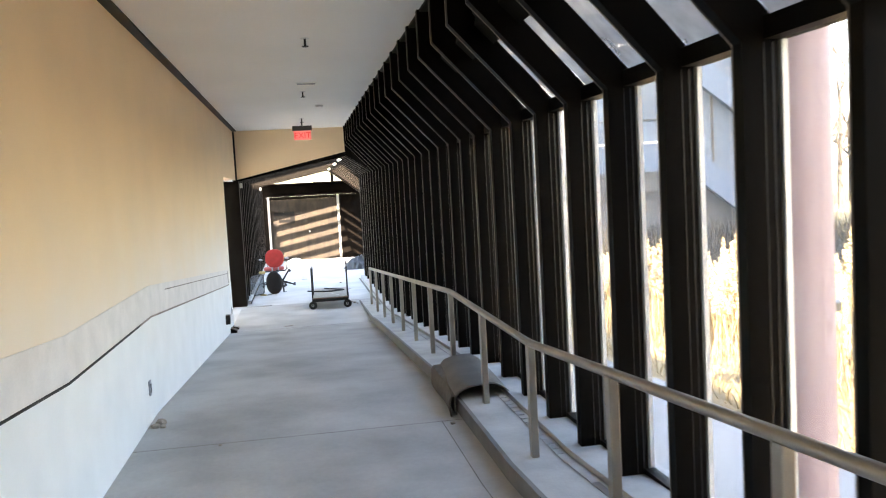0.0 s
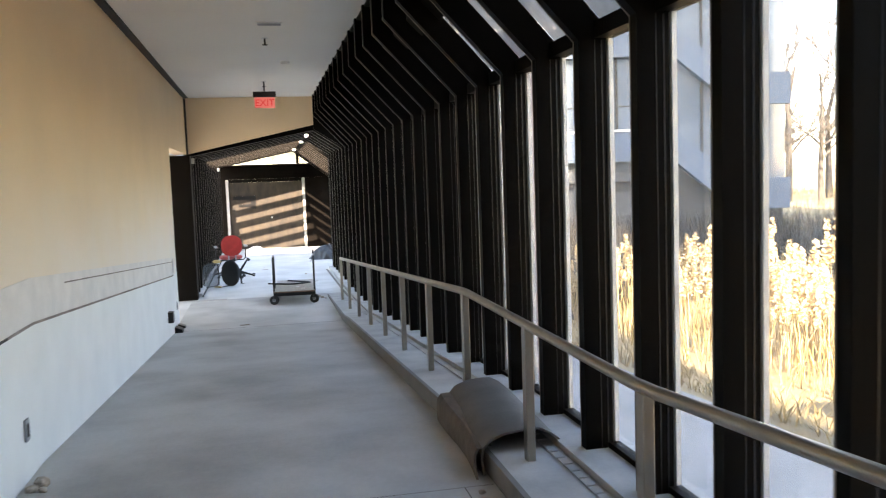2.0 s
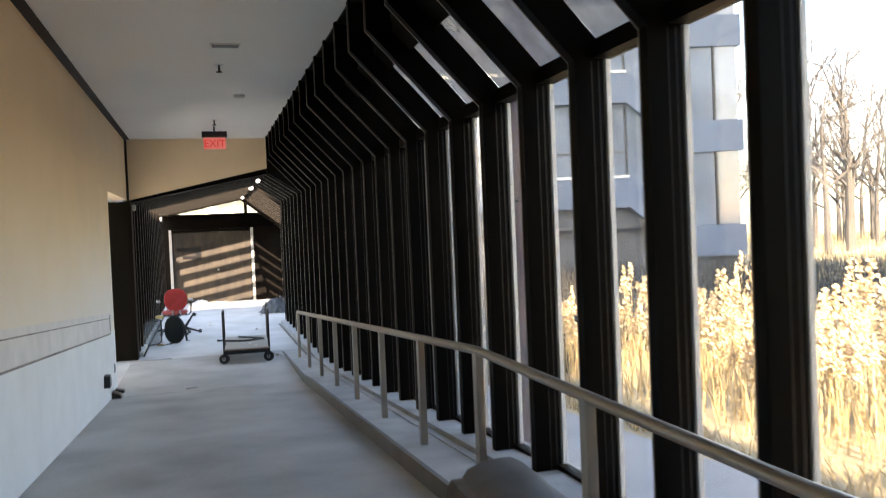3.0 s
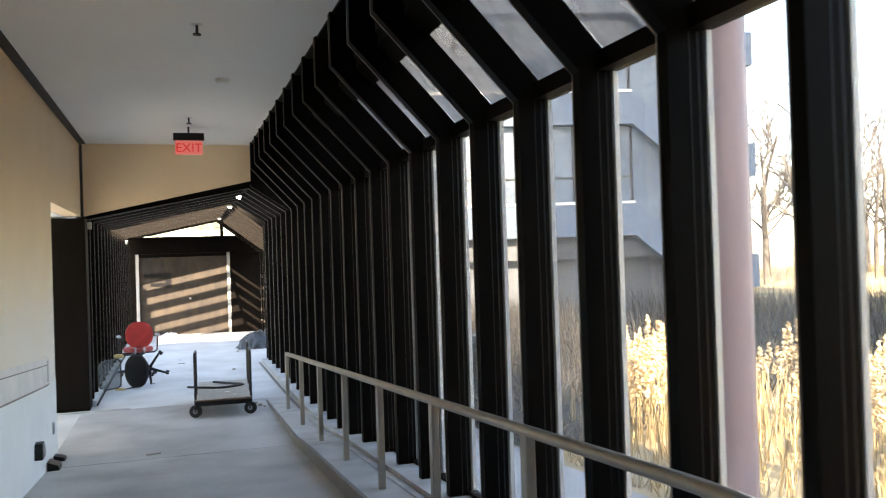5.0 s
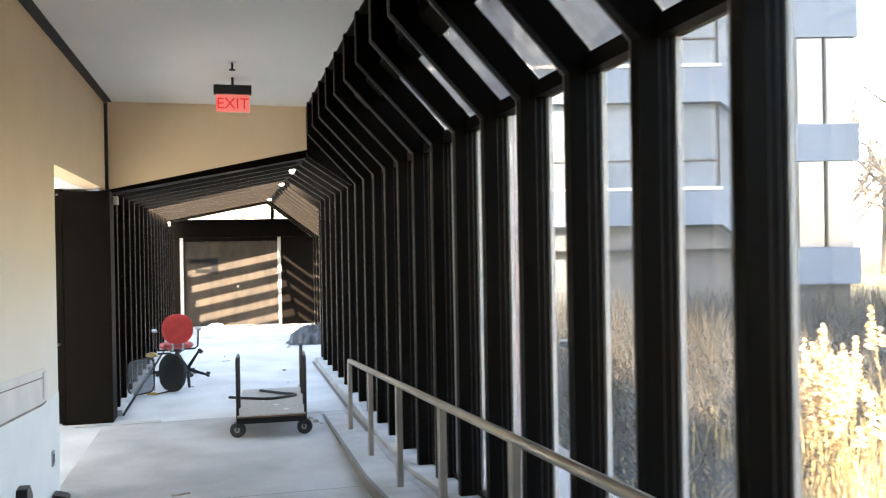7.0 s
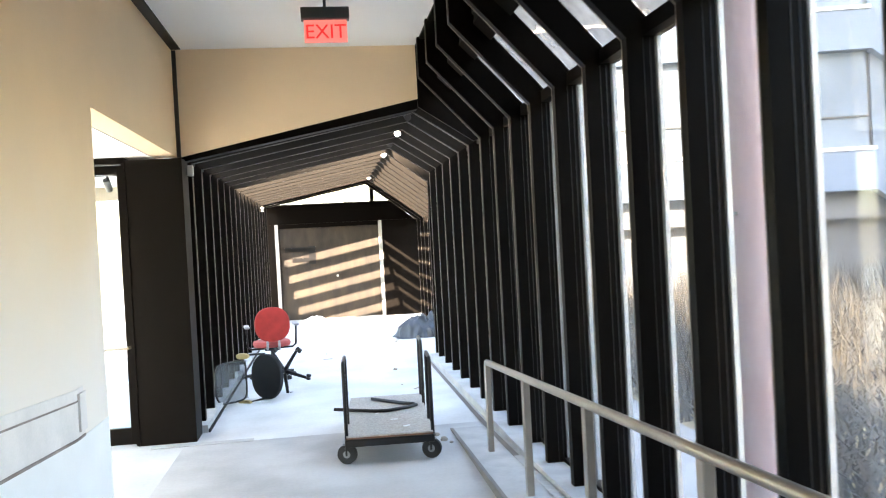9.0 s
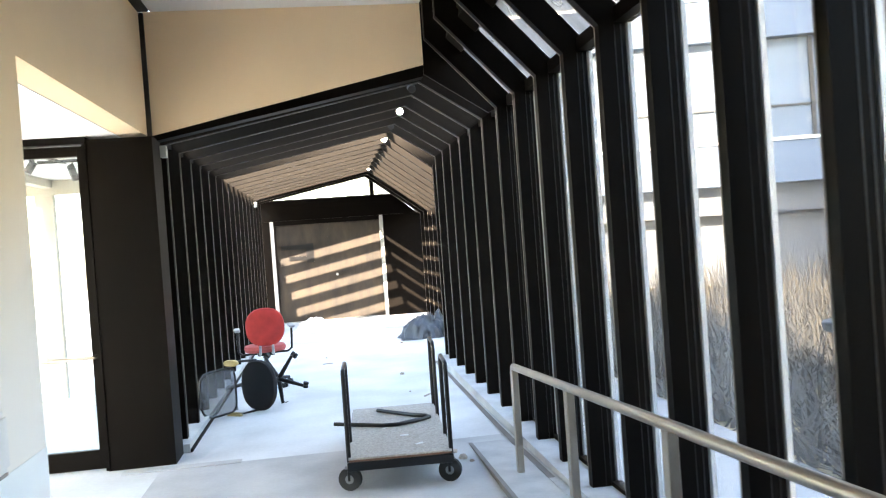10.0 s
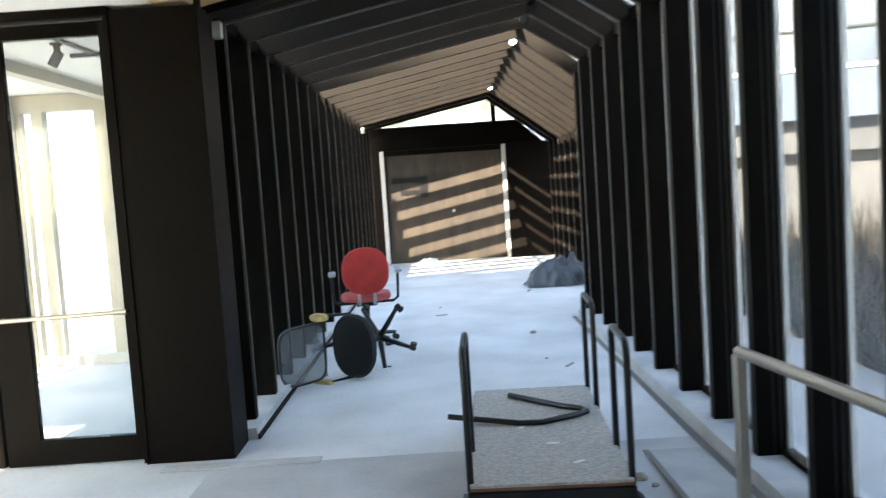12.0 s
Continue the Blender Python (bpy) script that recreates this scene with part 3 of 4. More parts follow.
for i, (x0, x1) in enumerate(((-2.85, -2.03), (-3.69, -2.87))):
    d = thing("door_%d" % (i + 2), (0, 15.82, 0), "dark bronze framed glass door with a push bar", "door", kind="structure")
    boxed("stile", (x0, x0 + 0.20, 0, 0.05, 0.01, 2.57), M_BRONZE, d)
    boxed("stile", (x1 - 0.05, x1, 0, 0.05, 0.01, 2.57), M_BRONZE, d)
    boxed("bottom_rail", (x0 + 0.201, x1 - 0.051, 0, 0.05, 0.01, 0.16), M_BRONZE, d)
    boxed("top_rail", (x0 + 0.201, x1 - 0.051, 0, 0.05, 2.49, 2.57), M_BRONZE, d)
    g = boxed("pane", (x0 + 0.201, x1 - 0.051, 0.022, 0.028, 0.161, 2.489), M_GLASS, d)
    g.visible_shadow = False
    bm = bmesh.new()
    tube(bm, [(x0 + 0.06, 0.0, 0.89), (x0 + 0.06, -0.05, 0.89), (x1 - 0.02, -0.05, 0.90), (x1 - 0.02, 0.0, 0.90)], 0.014)
    part("push_bar", bm, M_RAIL, d, "brushed steel push bar", True)
    boxed("lock", (x0 + 0.02, x0 + 0.04, -0.008, 0.0, 1.18, 1.26), M_CAP, d)
# glazed outer lobby
lobby = thing("window_1", (0, 0, 0), "white framed glazing of the outer lobby", "window", kind="structure")
for x, w in ((-4.2, 0.04), (-4.05, 0.11), (-3.45, 0.20), (-2.55, 0.09), (-2.12, 0.09)):
    boxed("frame_post", (x, x + w, 18.99, 19.1, 0, 2.449), M_BEIGE, lobby)
boxed("frame_head", (-4.2, -1.75, 18.98, 19.12, 2.45, 2.618), M_BEIGE, lobby)
boxed("ceiling_beam", (-3.36, -3.24, 15.97, 18.979, 2.53, 2.619), M_BEIGE, lobby)
boxed("ceiling_track", (-2.62, -2.58, 15.97, 17.299, 2.60, 2.619), M_DARK, lobby)
boxed("frame_sill", (-4.2, -1.75, 18.98, 19.12, 0.0, 0.1), M_WHITE, lobby)
g = boxed("pane", (-4.2, -1.76, 19.04, 19.046, 0.101, 2.449), M_GLASS, lobby)
g.visible_shadow = False
side_glass = thing("window_2", (0, 0, 0), "white framed glazing on the far side of the entrance", "window", kind="structure")
for y in (12.95, 14.3, 15.6, 17.2, 18.9):
    boxed("frame_post", (-4.3, -4.2, y, y + 0.09, 0, 2.62), M_WHITE, side_glass)
g = boxed("pane", (-4.26, -4.254, 12.96, 19.1, 0.02, 2.6), M_GLASS, side_glass)
g.visible_shadow = False

for y in (4.1, 12.4):
    bm = bmesh.new()
    prism_x(bm, [(y, floor_z(y) - 0.002), (y + 0.005, floor_z(y + 0.005) - 0.002), (y + 0.005, floor_z(y + 0.005) + 0.0012), (y, floor_z(y) + 0.0012)], XL + 0.005, 0.81)
    part("saw_cut", bm, M_CURBSIDE, floor)
bm = bmesh.new()
prism_x(bm, [(y, floor_z(y) + 0.0012) for y in (-3.0, 2.7, 4.1)] + [(y, floor_z(y) - 0.002) for y in (4.1, 2.7, -3.0)], 0.655, 0.661)
part("saw_cut", bm, M_CURBSIDE, floor)

# ---- outdoors ----
def ground_z(y):
    return 0.28 if y < 5 else (-0.16 if y > 12.2 else 0.28 - 0.44 * (y - 5) / 7.2)


bm = bmesh.new()
gx = [-900, -300, -100, -40, -12, -6, -3, 1.4, 1.6, 3.2, 5, 8, 12, 18, 28, 45, 80, 200, 900]
gy = [-900, -300, -100, -40, -15, -6, 0, 5, 6.8, 8.6, 10.4, 12.2, 16, 22, 30, 40, 60, 100, 300, 900]
rows_v = [[bm.verts.new((x, y, ground_z(y) + (0 if x < 6 else 0.25 * math.sin(0.11 * x + 0.07 * y) * min(1, (x - 6) / 10)))) for x in gx] for y in gy]
for a, b in zip(rows_v, rows_v[1:]):
    for i in range(len(gx) - 1):
        bm.faces.new((a[i], a[i + 1], b[i + 1], b[i]))
structure(part("ground", bm, M_GROUND), "dry tan winter meadow around the building", "ground")
bm = bmesh.new()
wy = [-12, 5, 12.2, 27]
prism_x(bm, [(y, ground_z(y) + 0.05) for y in wy] + [(y, ground_z(y) - 0.05) for y in wy[::-1]], 1.56, 3.0)
structure(part("pavement", bm, M_WALKWAY), "shaded concrete path along the windows", "path")
# Pale slab added beside the entrance to bounce sunlight up to its ceiling.
structure(boxed("terrace", (-16, -4.35, 4, 60, -0.2, -0.06), M_TERRACE), "pale concrete terrace beside the lobby, added to bounce sunlight in", "pavement")
structure(boxed("terrace_end", (-4.349, -1.8, 19.3, 60, -0.2, -0.06), M_TERRACE), "pale concrete terrace beyond the lobby", "pavement")


def column(y):
    c = thing("column", (1.68, y, ground_z(y)), "round pinkish grey steel column outside the windows", "column", "columns along the path")
    bm = bmesh.new()
    lathe(bm, [(0.118, 0.03), (0.111, 0.035), (0.111, 4.2)], seg=24)
    part("shaft", bm, M_COLUMN, c, soft_faces=True)
    bm = bmesh.new()
    box(bm, -0.11, 0.15, -0.14, 0.14, -0.05, 0.06)
    bevel(bm, 0.01)
    part("base_plate", bm, M_COLUMN, c)
    boxed("bracket", (-0.135, -0.104, -0.06, 0.06, 1.9, 1.915), M_DARK, c)


for y in (1.08, 6.26, 11.37):
    column(y)
structure(boxed("eave_beam_outer", (1.57, 1.77, YBACK, 16, 4.05, 4.4), M_BRONZE), "dark outer eave beam on the columns", "beam")


def bollard(x, y, h):
    b = thing("path_light", (x, y, ground_z(y) - 0.02), "dark steel path light with a flat round head", "path light", "lights along the path")
    bm = bmesh.new()
    lathe(bm, [(0.075, -0.05), (0.065, 0.0), (0.06, h - 0.1)], seg=16)
    part("post", bm, M_BRONZE, b, soft_faces=True)
    bm = bmesh.new()
    lathe(bm, [(0.06, h - 0.1), (0.15, h - 0.085), (0.185, h - 0.07), (0.19, h - 0.01), (0.18, h)], seg=24)
    part("head", bm, M_STEEL_DARK, b, "weathered dark round head", True)


for x, y in ((3.5, 3.75), (3.55, 9.25), (3.7, 14.75)):
    bollard(x, y, 0.98)

# far building with split-level wings
BO, BDIR = Vector((14.64, 28.59, 0)), Vector((0.97, -0.24, 0)).normalized()
bld_rz = math.degrees(math.atan2(BDIR.y, BDIR.x))
house = thing("office_building", (BO.x, BO.y, -0.3), "pale concrete office building with long window bands", "building", rz=bld_rz)
STOREY, SP, RK, TW, DROP = 3.8, 1.13, 2.25, 4.05, 1.9  # storey, spandrel, raking bay, tower end, half level
for s in range(3):
    z0 = 2.75 + STOREY * s
    boxed("spandrel", (-13, 0, -0.15, 0.3, z0, z0 + SP), M_BLDG, house)
    boxed("spandrel_lip", (-13, 0, -0.2, -0.151, z0 + SP - 0.05, z0 + SP + 0.04), M_CAP, house)
    bm = bmesh.new()
    pts = [(0.001, z0), (RK, z0 - DROP), (RK, z0 - DROP + SP), (0.001, z0 + SP)]
    prism(bm, pts, -0.15, 0.3)
    part("raking_spandrel", bm, M_BLDG, house)
    boxed("spandrel", (RK + 0.001, TW, -0.3, 0.3, z0 - DROP, z0 - DROP + SP), M_BLDG, house)
    boxed("tower_return", (TW + 0.001, TW + 0.15, -0.3, 4, z0 - DROP, z0 - DROP + SP), M_BLDG, house)
    for k in range(7):
        x0 = -14 + 2 * k
        w = boxed("window", (x0 + 0.05, x0 + 1.95, 0.18, 0.22, z0 + SP + 0.01, z0 + STOREY - 0.01), M_BWIN, house)
        boxed("window_frame", (x0 - 0.05, x0 + 0.05, 0.1, 0.25, z0 + SP + 0.01, z0 + STOREY - 0.01), M_DARK, house)
        boxed("transom", (x0 + 0.051, x0 + 1.949, 0.12, 0.179, z0 + 2.0, z0 + 2.05), M_DARK, house)
    bm = bmesh.new()
    prism(bm, [(0.06, z0 + SP + 0.01), (RK - 0.05, z0 - DROP + SP + 0.04), (RK - 0.05, z0 + DROP - 0.04), (0.06, z0 + STOREY - 0.02)], 0.18, 0.22)
    part("raking_window", bm, M_BWIN, house)
    boxed("window_frame", (RK * 0.5 - 0.04, RK * 0.5 + 0.04, 0.1, 0.179, z0 + SP - 0.5 * DROP + 0.02, z0 + STOREY - 0.5 * DROP - 0.02), M_DARK, house)
    for k in range(2):
        boxed("tower_window", (RK + 0.09 + 0.9 * k, RK + 0.88 + 0.9 * k, -0.2, -0.16, z0 - DROP + SP + 0.01, z0 + STOREY - DROP - 0.01), M_BWIN, house)
        boxed("window_frame", (RK + 0.005 + 0.9 * k, RK + 0.085 + 0.9 * k, -0.25, -0.1, z0 - DROP + SP + 0.01, z0 + STOREY - DROP - 0.01), M_DARK, house)
boxed("base_wall", (-13, RK, 0.8, 1.2, 0, 2.74), M_BLDGBASE, house)
boxed("base_wall", (RK + 0.01, TW + 0.1, 0.3, 1.2, 0, 0.84), M_BLDGBASE, house)
boxed("upper_wall", (-13, TW - 0.01, 0.31, 9, 2.0, 14.2), M_BLDGBASE, house)
boxed("roof", (-13.2, TW + 0.2, -0.25, 9.2, 14.21, 14.7), M_BLDG, house)

# dry meadow plants
rnd = random.Random(4)


def blade(verts, faces, x, y, z, h, w, lean, a):
    dx, dy = math.cos(a), math.sin(a)
    lx, ly = lean * math.cos(a + 1.3), lean * math.sin(a + 1.3)
    i = len(verts)
    verts += [(x - dx * w, y - dy * w, z), (x + dx * w, y + dy * w, z), (x + lx * 0.4 + dx * w * 0.7, y + ly * 0.4 + dy * w * 0.7, z + h * 0.6),
              (x + lx * 0.4 - dx * w * 0.7, y + ly * 0.4 - dy * w * 0.7, z + h * 0.6), (x + lx, y + ly, z + h)]
    faces += [(i, i + 1, i + 2, i + 3), (i + 3, i + 2, i + 4)]


def plume(verts, faces, x, y, z, h, r, n):
    """A loose seed head of many small flakes."""
    for _ in range(n):
        t = rnd.random()
        rr = r * (1 - t * 0.75) * rnd.uniform(0.2, 1)
        a = rnd.uniform(0, 6.283)
        px, py, pz = x + rr * math.cos(a), y + rr * math.sin(a), z + t * h - rr * 0.35
        s = rnd.uniform(0.010, 0.024)
        b = rnd.uniform(0, 6.283)
        ux, uy, uz = s * math.cos(b), s * math.sin(b), s * rnd.uniform(-0.6, 0.6)
        vx, vy, vz = -s * 0.6 * math.sin(b), s * 0.6 * math.cos(b), s * rnd.uniform(0.3, 1)
        i = len(verts)
        verts += [(px - ux, py - uy, pz - uz), (px + vx, py + vy, pz + vz), (px + ux, py + uy, pz + uz), (px - vx, py - vy, pz - vz)]
        faces.append((i, i + 1, i + 2, i + 3))


def mesh_of(name, verts, faces, mat):
    me = bpy.data.meshes.new(name)
    me.from_pydata(verts, [], faces)
    me.materials.append(mat)
    return me


def field_z(x, y):
    return ground_z(y) + (0 if x < 6 else 0.25 * math.sin(0.11 * x + 0.07 * y) * min(1, (x - 6) / 10))


# tall plants near the path, each one a thing
variants = []
for v in range(5):
    sv, sf, pv, pf = [], [], [], []
    for k in range(6):
        x, y = rnd.gauss(0, 0.14), rnd.gauss(0, 0.14)
        h = rnd.uniform(0.75, 1.25)
        lx, ly = rnd.gauss(0, 0.09), rnd.gauss(0, 0.09)
        bm_i = len(sv)
        for (ax, ay, az, bx, by, bz, w) in ((x, y, -0.05, x + lx, y + ly, h, 0.006),):
            for q in range(3):
                a0, a1 = 2.094 * q, 2.094 * (q + 1)
                i = len(sv)
                sv += [(ax + w * math.cos(a0), ay + w * math.sin(a0), az), (ax + w * math.cos(a1), ay + w * math.sin(a1), az), (bx + w * 0.5 * math.cos(a1), by + w * 0.5 * math.sin(a1), bz), (bx + w * 0.5 * math.cos(a0), by + w * 0.5 * math.sin(a0), bz)]
                sf.append((i, i + 1, i + 2, i + 3))
        for q in range(16):
            t = rnd.uniform(0.1, 0.85)
            blade(sv, sf, x + lx * t, y + ly * t, h * t - 0.04, rnd.uniform(-0.06, 0.1), 0.008, rnd.uniform(0.05, 0.12), rnd.uniform(0, 6.28))
        plume(pv, pf, x + lx, y + ly, h - 0.20, 0.30, rnd.uniform(0.045, 0.085), 80)
        for q in range(3):
            a = rnd.uniform(0, 6.28)
            plume(pv, pf, x + lx + 0.09 * math.cos(a), y + ly + 0.09 * math.sin(a), h - rnd.uniform(0.2, 0.34), 0.15, 0.04, 40)
    variants.append((mesh_of("stalks", sv, sf, M_STRAW), mesh_of("seed_heads", pv, pf, M_PLUME)))

for k in range(80):
    y = rnd.uniform(-1.0, 13.8)
    x = 4.1 + abs(rnd.gauss(0, 1.9)) + max(0, (y - 12) * 0.3)
    t = thing("dried_goldenrod", (x, y, field_z(x, y)), "tall dried tan goldenrod with pale fluffy seed heads", "dry plant", "dry plants by the path", rz=rnd.uniform(0, 360))
    s = rnd.uniform(0.6, 1.12)
    t.scale = (s, s, s)
    a, b = variants[k % 5]
    shared("stalks", a, t)
    shared("seed_heads", b, t)

# grass of the meadow
gv, gf = [], []
for k in range(30000):
    d = rnd.random() ** 2.0
    x = 3.2 + 60 * d
    y = rnd.uniform(-4, 16 + 50 * d) if x < 20 else rnd.uniform(-25, 75)
    if y > 11.5 + 0.3 * x and x < 16:
        continue
    f = 1 + x / 16
    blade(gv, gf, x, y, field_z(x, y) - 0.03, rnd.uniform(0.2, 0.75) * (1 if x > 3.8 else 0.35), 0.006 * f, rnd.uniform(0.05, 0.3), rnd.uniform(0, 6.28))
ob = new("meadow_grass", mesh_of("meadow_grass", gv, gf, M_STRAW))
tagged(ob, "dense dry straw-coloured meadow grass", "grass", kind="stuff")
# brush in front of the far building, its shade painted in as a dark colour
gv, gf = [], []
for k in range(22000):
    x, y = rnd.uniform(3.1, 24), rnd.uniform(11, 27.5)
    if y < 11 + 0.42 * (x - 3.1):
        continue
    if x < 4.0 and y < 15.5 and rnd.random() < 0.8:
        continue
    blade(gv, gf, x, y, field_z(x, y) - 0.03, rnd.uniform(0.25, 1.0) * (0.6 + 0.04 * (y - 13)), 0.011, rnd.uniform(0.05, 0.5), rnd.uniform(0, 6.28))
for k in range(46000):
    x, y = 3.1 + 21 * rnd.random() ** 1.3, rnd.uniform(11, 27.8)
    if y < 11.2 + 0.42 * (x - 3.1):
        continue
    blade(gv, gf, x, y, field_z(x, y) - 0.03, rnd.uniform(0.1, 0.38), 0.02, rnd.uniform(0.1, 0.6), rnd.uniform(0, 6.28))
ob = new("brush", mesh_of("brush", gv, gf, M_SHRUB))
tagged(ob, "low leafless brush before the building, shade put into its colour", "brush", kind="stuff")


# bare trees on the far side of the meadow
def limb(bm, p, d, length, r, depth):
    mid = p + d * length * 0.5 + Vector((rnd.gauss(0, 1), rnd.gauss(0, 1), rnd.gauss(0, 0.4))) * length * 0.05
    q = p + d * length
    tube(bm, [p, mid, q], r, 5 if depth > 2 else 3, r * 0.6)
    if depth == 0:
        return
    for k in range(4 if depth > 1 else 5):
        a = Vector((rnd.gauss(0, 1), rnd.gauss(0, 1), rnd.gauss(0.35, 0.6)))
        nd = (d + a * 0.55).normalized()
        nd.z = max(nd.z, 0.08)
        limb(bm, p + d * length * rnd.uniform(0.45, 1.0), nd.normalized(), length * rnd.uniform(0.5, 0.75), r * 0.5, depth - 1)


trees = []
for v in range(4):
    t = thing("tree", (0, 0, 0), "tall bare leafless tree on the meadow's edge", "tree", "bare tree line")
    bm = bmesh.new()
    tube(bm, [(0, 0, -0.3), (0.05, 0.02, 1.8), (0.0, 0.1, 4.2)], 0.20, 8, 0.13)
    part("trunk", bm, M_BARK, t)
    bm = bmesh.new()
    limb(bm, Vector((0, 0.1, 4.1)), Vector((rnd.gauss(0, 0.15), rnd.gauss(0, 0.15), 1)).normalized(), 3.2, 0.12, 3)
    for k in range(4):
        a = rnd.uniform(0, 6.28)
        limb(bm, Vector((0, 0.06, rnd.uniform(2.2, 4))), Vector((math.cos(a), math.sin(a), 0.8)).normalized(), 2.4, 0.08, 2)
    part("crown", bm, M_BARK, t)
    trees.append(t)
spots = []
for k in range(90):
    a = radians(rnd.uniform(22, 80))
    d = rnd.uniform(48, 85)
    spots.append((d * math.sin(a), d * math.cos(a), rnd.uniform(0.8, 1.45)))
for k, (x, y, s) in enumerate(spots):
    src = trees[k % 4]
    m = pose(x, y, 0.0, 0, 0, rnd.uniform(0, 360))
    if k < 4:
        src.matrix_basis = m
    else:
        t = copy_thing(src, m)
        t.scale = (s, s, s)

# ---- handrail ----
RAILX, RAIL_BEND, RAIL_END = 1.0, 5.40, 14.40
rail = thing("handrail", (RAILX, 0, 0), "brown-grey metal handrail on flat posts along the ramp", "handrail")


def rail_z(y):
    if y < 2.8:
        return 1.292 + 0.075 * (2.8 - y)
    return 1.304 if y < RAIL_BEND else 1.304 - 0.0628 * (y - RAIL_BEND)


bm = bmesh.new()
tube(bm, [(0, -3.0, rail_z(-3.0)), (0, 2.7, rail_z(2.7)), (0, 2.88, 1.293), (0, RAIL_BEND - 0.08, 1.304), (0, RAIL_BEND + 0.08, 1.299), (0, RAIL_END, 0.742)], 0.024, 14)
part("rail", bm, M_RAIL, rail, soft_faces=True)
for y in [RAIL_BEND - 1.31 * k for k in range(6, -1, -1)] + [RAIL_END - 1.295 * k for k in range(6, -1, -1)]:
    bm = bmesh.new()
    box(bm, -0.022, 0.022, y - 0.03, y + 0.03, plinth_z(y) - 0.01, rail_z(y) - 0.012)
    bevel(bm, 0.004, 1)
    part("post", bm, M_RAIL, rail)

# ---- ceiling fixtures ----
sign = thing("exit_sign", (-0.135, 14.37, 3.31), "black exit sign with glowing red letters", "exit sign")
bm = bmesh.new()
box(bm, -0.185, 0.185, -0.05, 0.05, 0.175, 0.265)
bevel(bm, 0.006)
part("housing", bm, M_SIGN, sign)
boxed("panel", (-0.165, 0.165, -0.008, 0.008, 0.0, 0.174), M_SIGNRED, sign, "red translucent panel")
bm = bmesh.new()
tube(bm, [(0, 0, 0.266), (0, 0, CEIL - 3.31)], 0.012, 8)
part("stem", bm, M_SIGN, sign)
fc = bpy.data.curves.new("letters", "FONT")
fc.body, fc.size, fc.align_x, fc.extrude = "EXIT", 0.155, "CENTER", 0.002
tmp = bpy.data.objects.new("letters_curve", fc)
scene.collection.objects.link(tmp)
me = bpy.data.meshes.new_from_object(tmp.evaluated_get(bpy.context.evaluated_depsgraph_get()))
bpy.data.objects.remove(tmp)
me.materials.clear()
me.materials.append(M_LETTER)
shared("letters", me, sign, pose(0, -0.011, 0.032, 90))


def sprinkler(x, y):
    s = thing("sprinkler", (x, y, CEIL), "small dark sprinkler head under the ceiling", "sprinkler", "ceiling sprinklers")
    bm = bmesh.new()
    lathe(bm, [(0.04, -0.006), (0.04, -0.001)], seg=14)
    part("escutcheon", bm, M_CAP, s)
    bm = bmesh.new()
    tube(bm, [(0, 0, -0.003), (0, 0, -0.07)], 0.01, 8)
    lathe(bm, [(0.03, -0.078), (0.03, -0.07)], seg=10)
    part("head", bm, M_DARK, s)


for x, y in ((-0.14, 9.7), (-0.14, 13.65), (-0.14, 5.8)):
    sprinkler(x, y)
vent = thing("ceiling_vent", (-0.10, 8.83, CEIL), "flat white slot vent in the ceiling", "vent")
boxed("frame", (-0.13, 0.13, -0.06, 0.06, -0.012, -0.001), M_CEIL, vent)
for k in range(4):
    boxed("slat", (-0.115, 0.115, -0.045 + 0.026 * k, -0.035 + 0.026 * k, -0.018, -0.0121), M_GREYPL, vent)
disc = thing("smoke_detector", (0.13, 11.5, CEIL), "small round white smoke detector", "smoke detector")
bm = bmesh.new()
lathe(bm, [(0.045, -0.04), (0.06, -0.025), (0.062, -0.001)], seg=20)
part("body", bm, M_CEIL, disc, soft_faces=True)


# ---- gallery spotlights ----
def spot(y, lit):
    s = thing("spotlight", (0.745, y, 3.05), "small track spotlight under the ridge, " + ("lit" if lit else "unlit"), "spotlight", "ridge spotlights")
    bm = bmesh.new()
    tube(bm, [(0, 0.0, 0.15), (0, 0, 0.07)], 0.014, 8)
    part("stem", bm, M_DARK, s)
    bm = bmesh.new()
    tube(bm, [(-0.03, 0.045, 0.045), (-0.03, -0.045, 0.005)], 0.038, 14)
    part("head", bm, M_DARK, s, soft_faces=True)
    if lit:
        bm = bmesh.new()
        tube(bm, [(-0.03, -0.046, 0.0045), (-0.03, -0.049, 0.003)], 0.034, 14)
        part("lamp", bm, M_LAMP, s, "glowing white lamp")


for y, lit in ((16.75, False), (18.05, True), (19.25, False), (20.5, True), (21.7, False), (24.85, True)):
    spot(y, lit)
# Near box is a sensor; the far one is added for a sunlit spot.
for y in (16.07, 25.2):
    b = thing("junction_box", (XG + 0.02, y, 2.52), "small white box at the eave, the far one for a sunlit spot", "sensor")
    bm = bmesh.new()
    box(bm, -0.025, 0.03, -0.03, 0.03, -0.05, 0.05)
    bevel(bm, 0.008)
    part("body", bm, M_WHITE, b)
tr = thing("track_light", (-2.35, 17.0, 2.61), "black track spotlight on the lobby ceiling", "spotlight")
boxed("track", (-0.4, 0.45, -0.02, 0.02, -0.03, -0.001), M_BLACK, tr)
bm = bmesh.new()
tube(bm, [(-0.1, 0, -0.03), (-0.1, 0, -0.1)], 0.012, 8)
tube(bm, [(-0.1, -0.05, -0.07), (-0.1, 0.07, -0.17)], 0.035, 12)
part("head", bm, M_BLACK, tr)

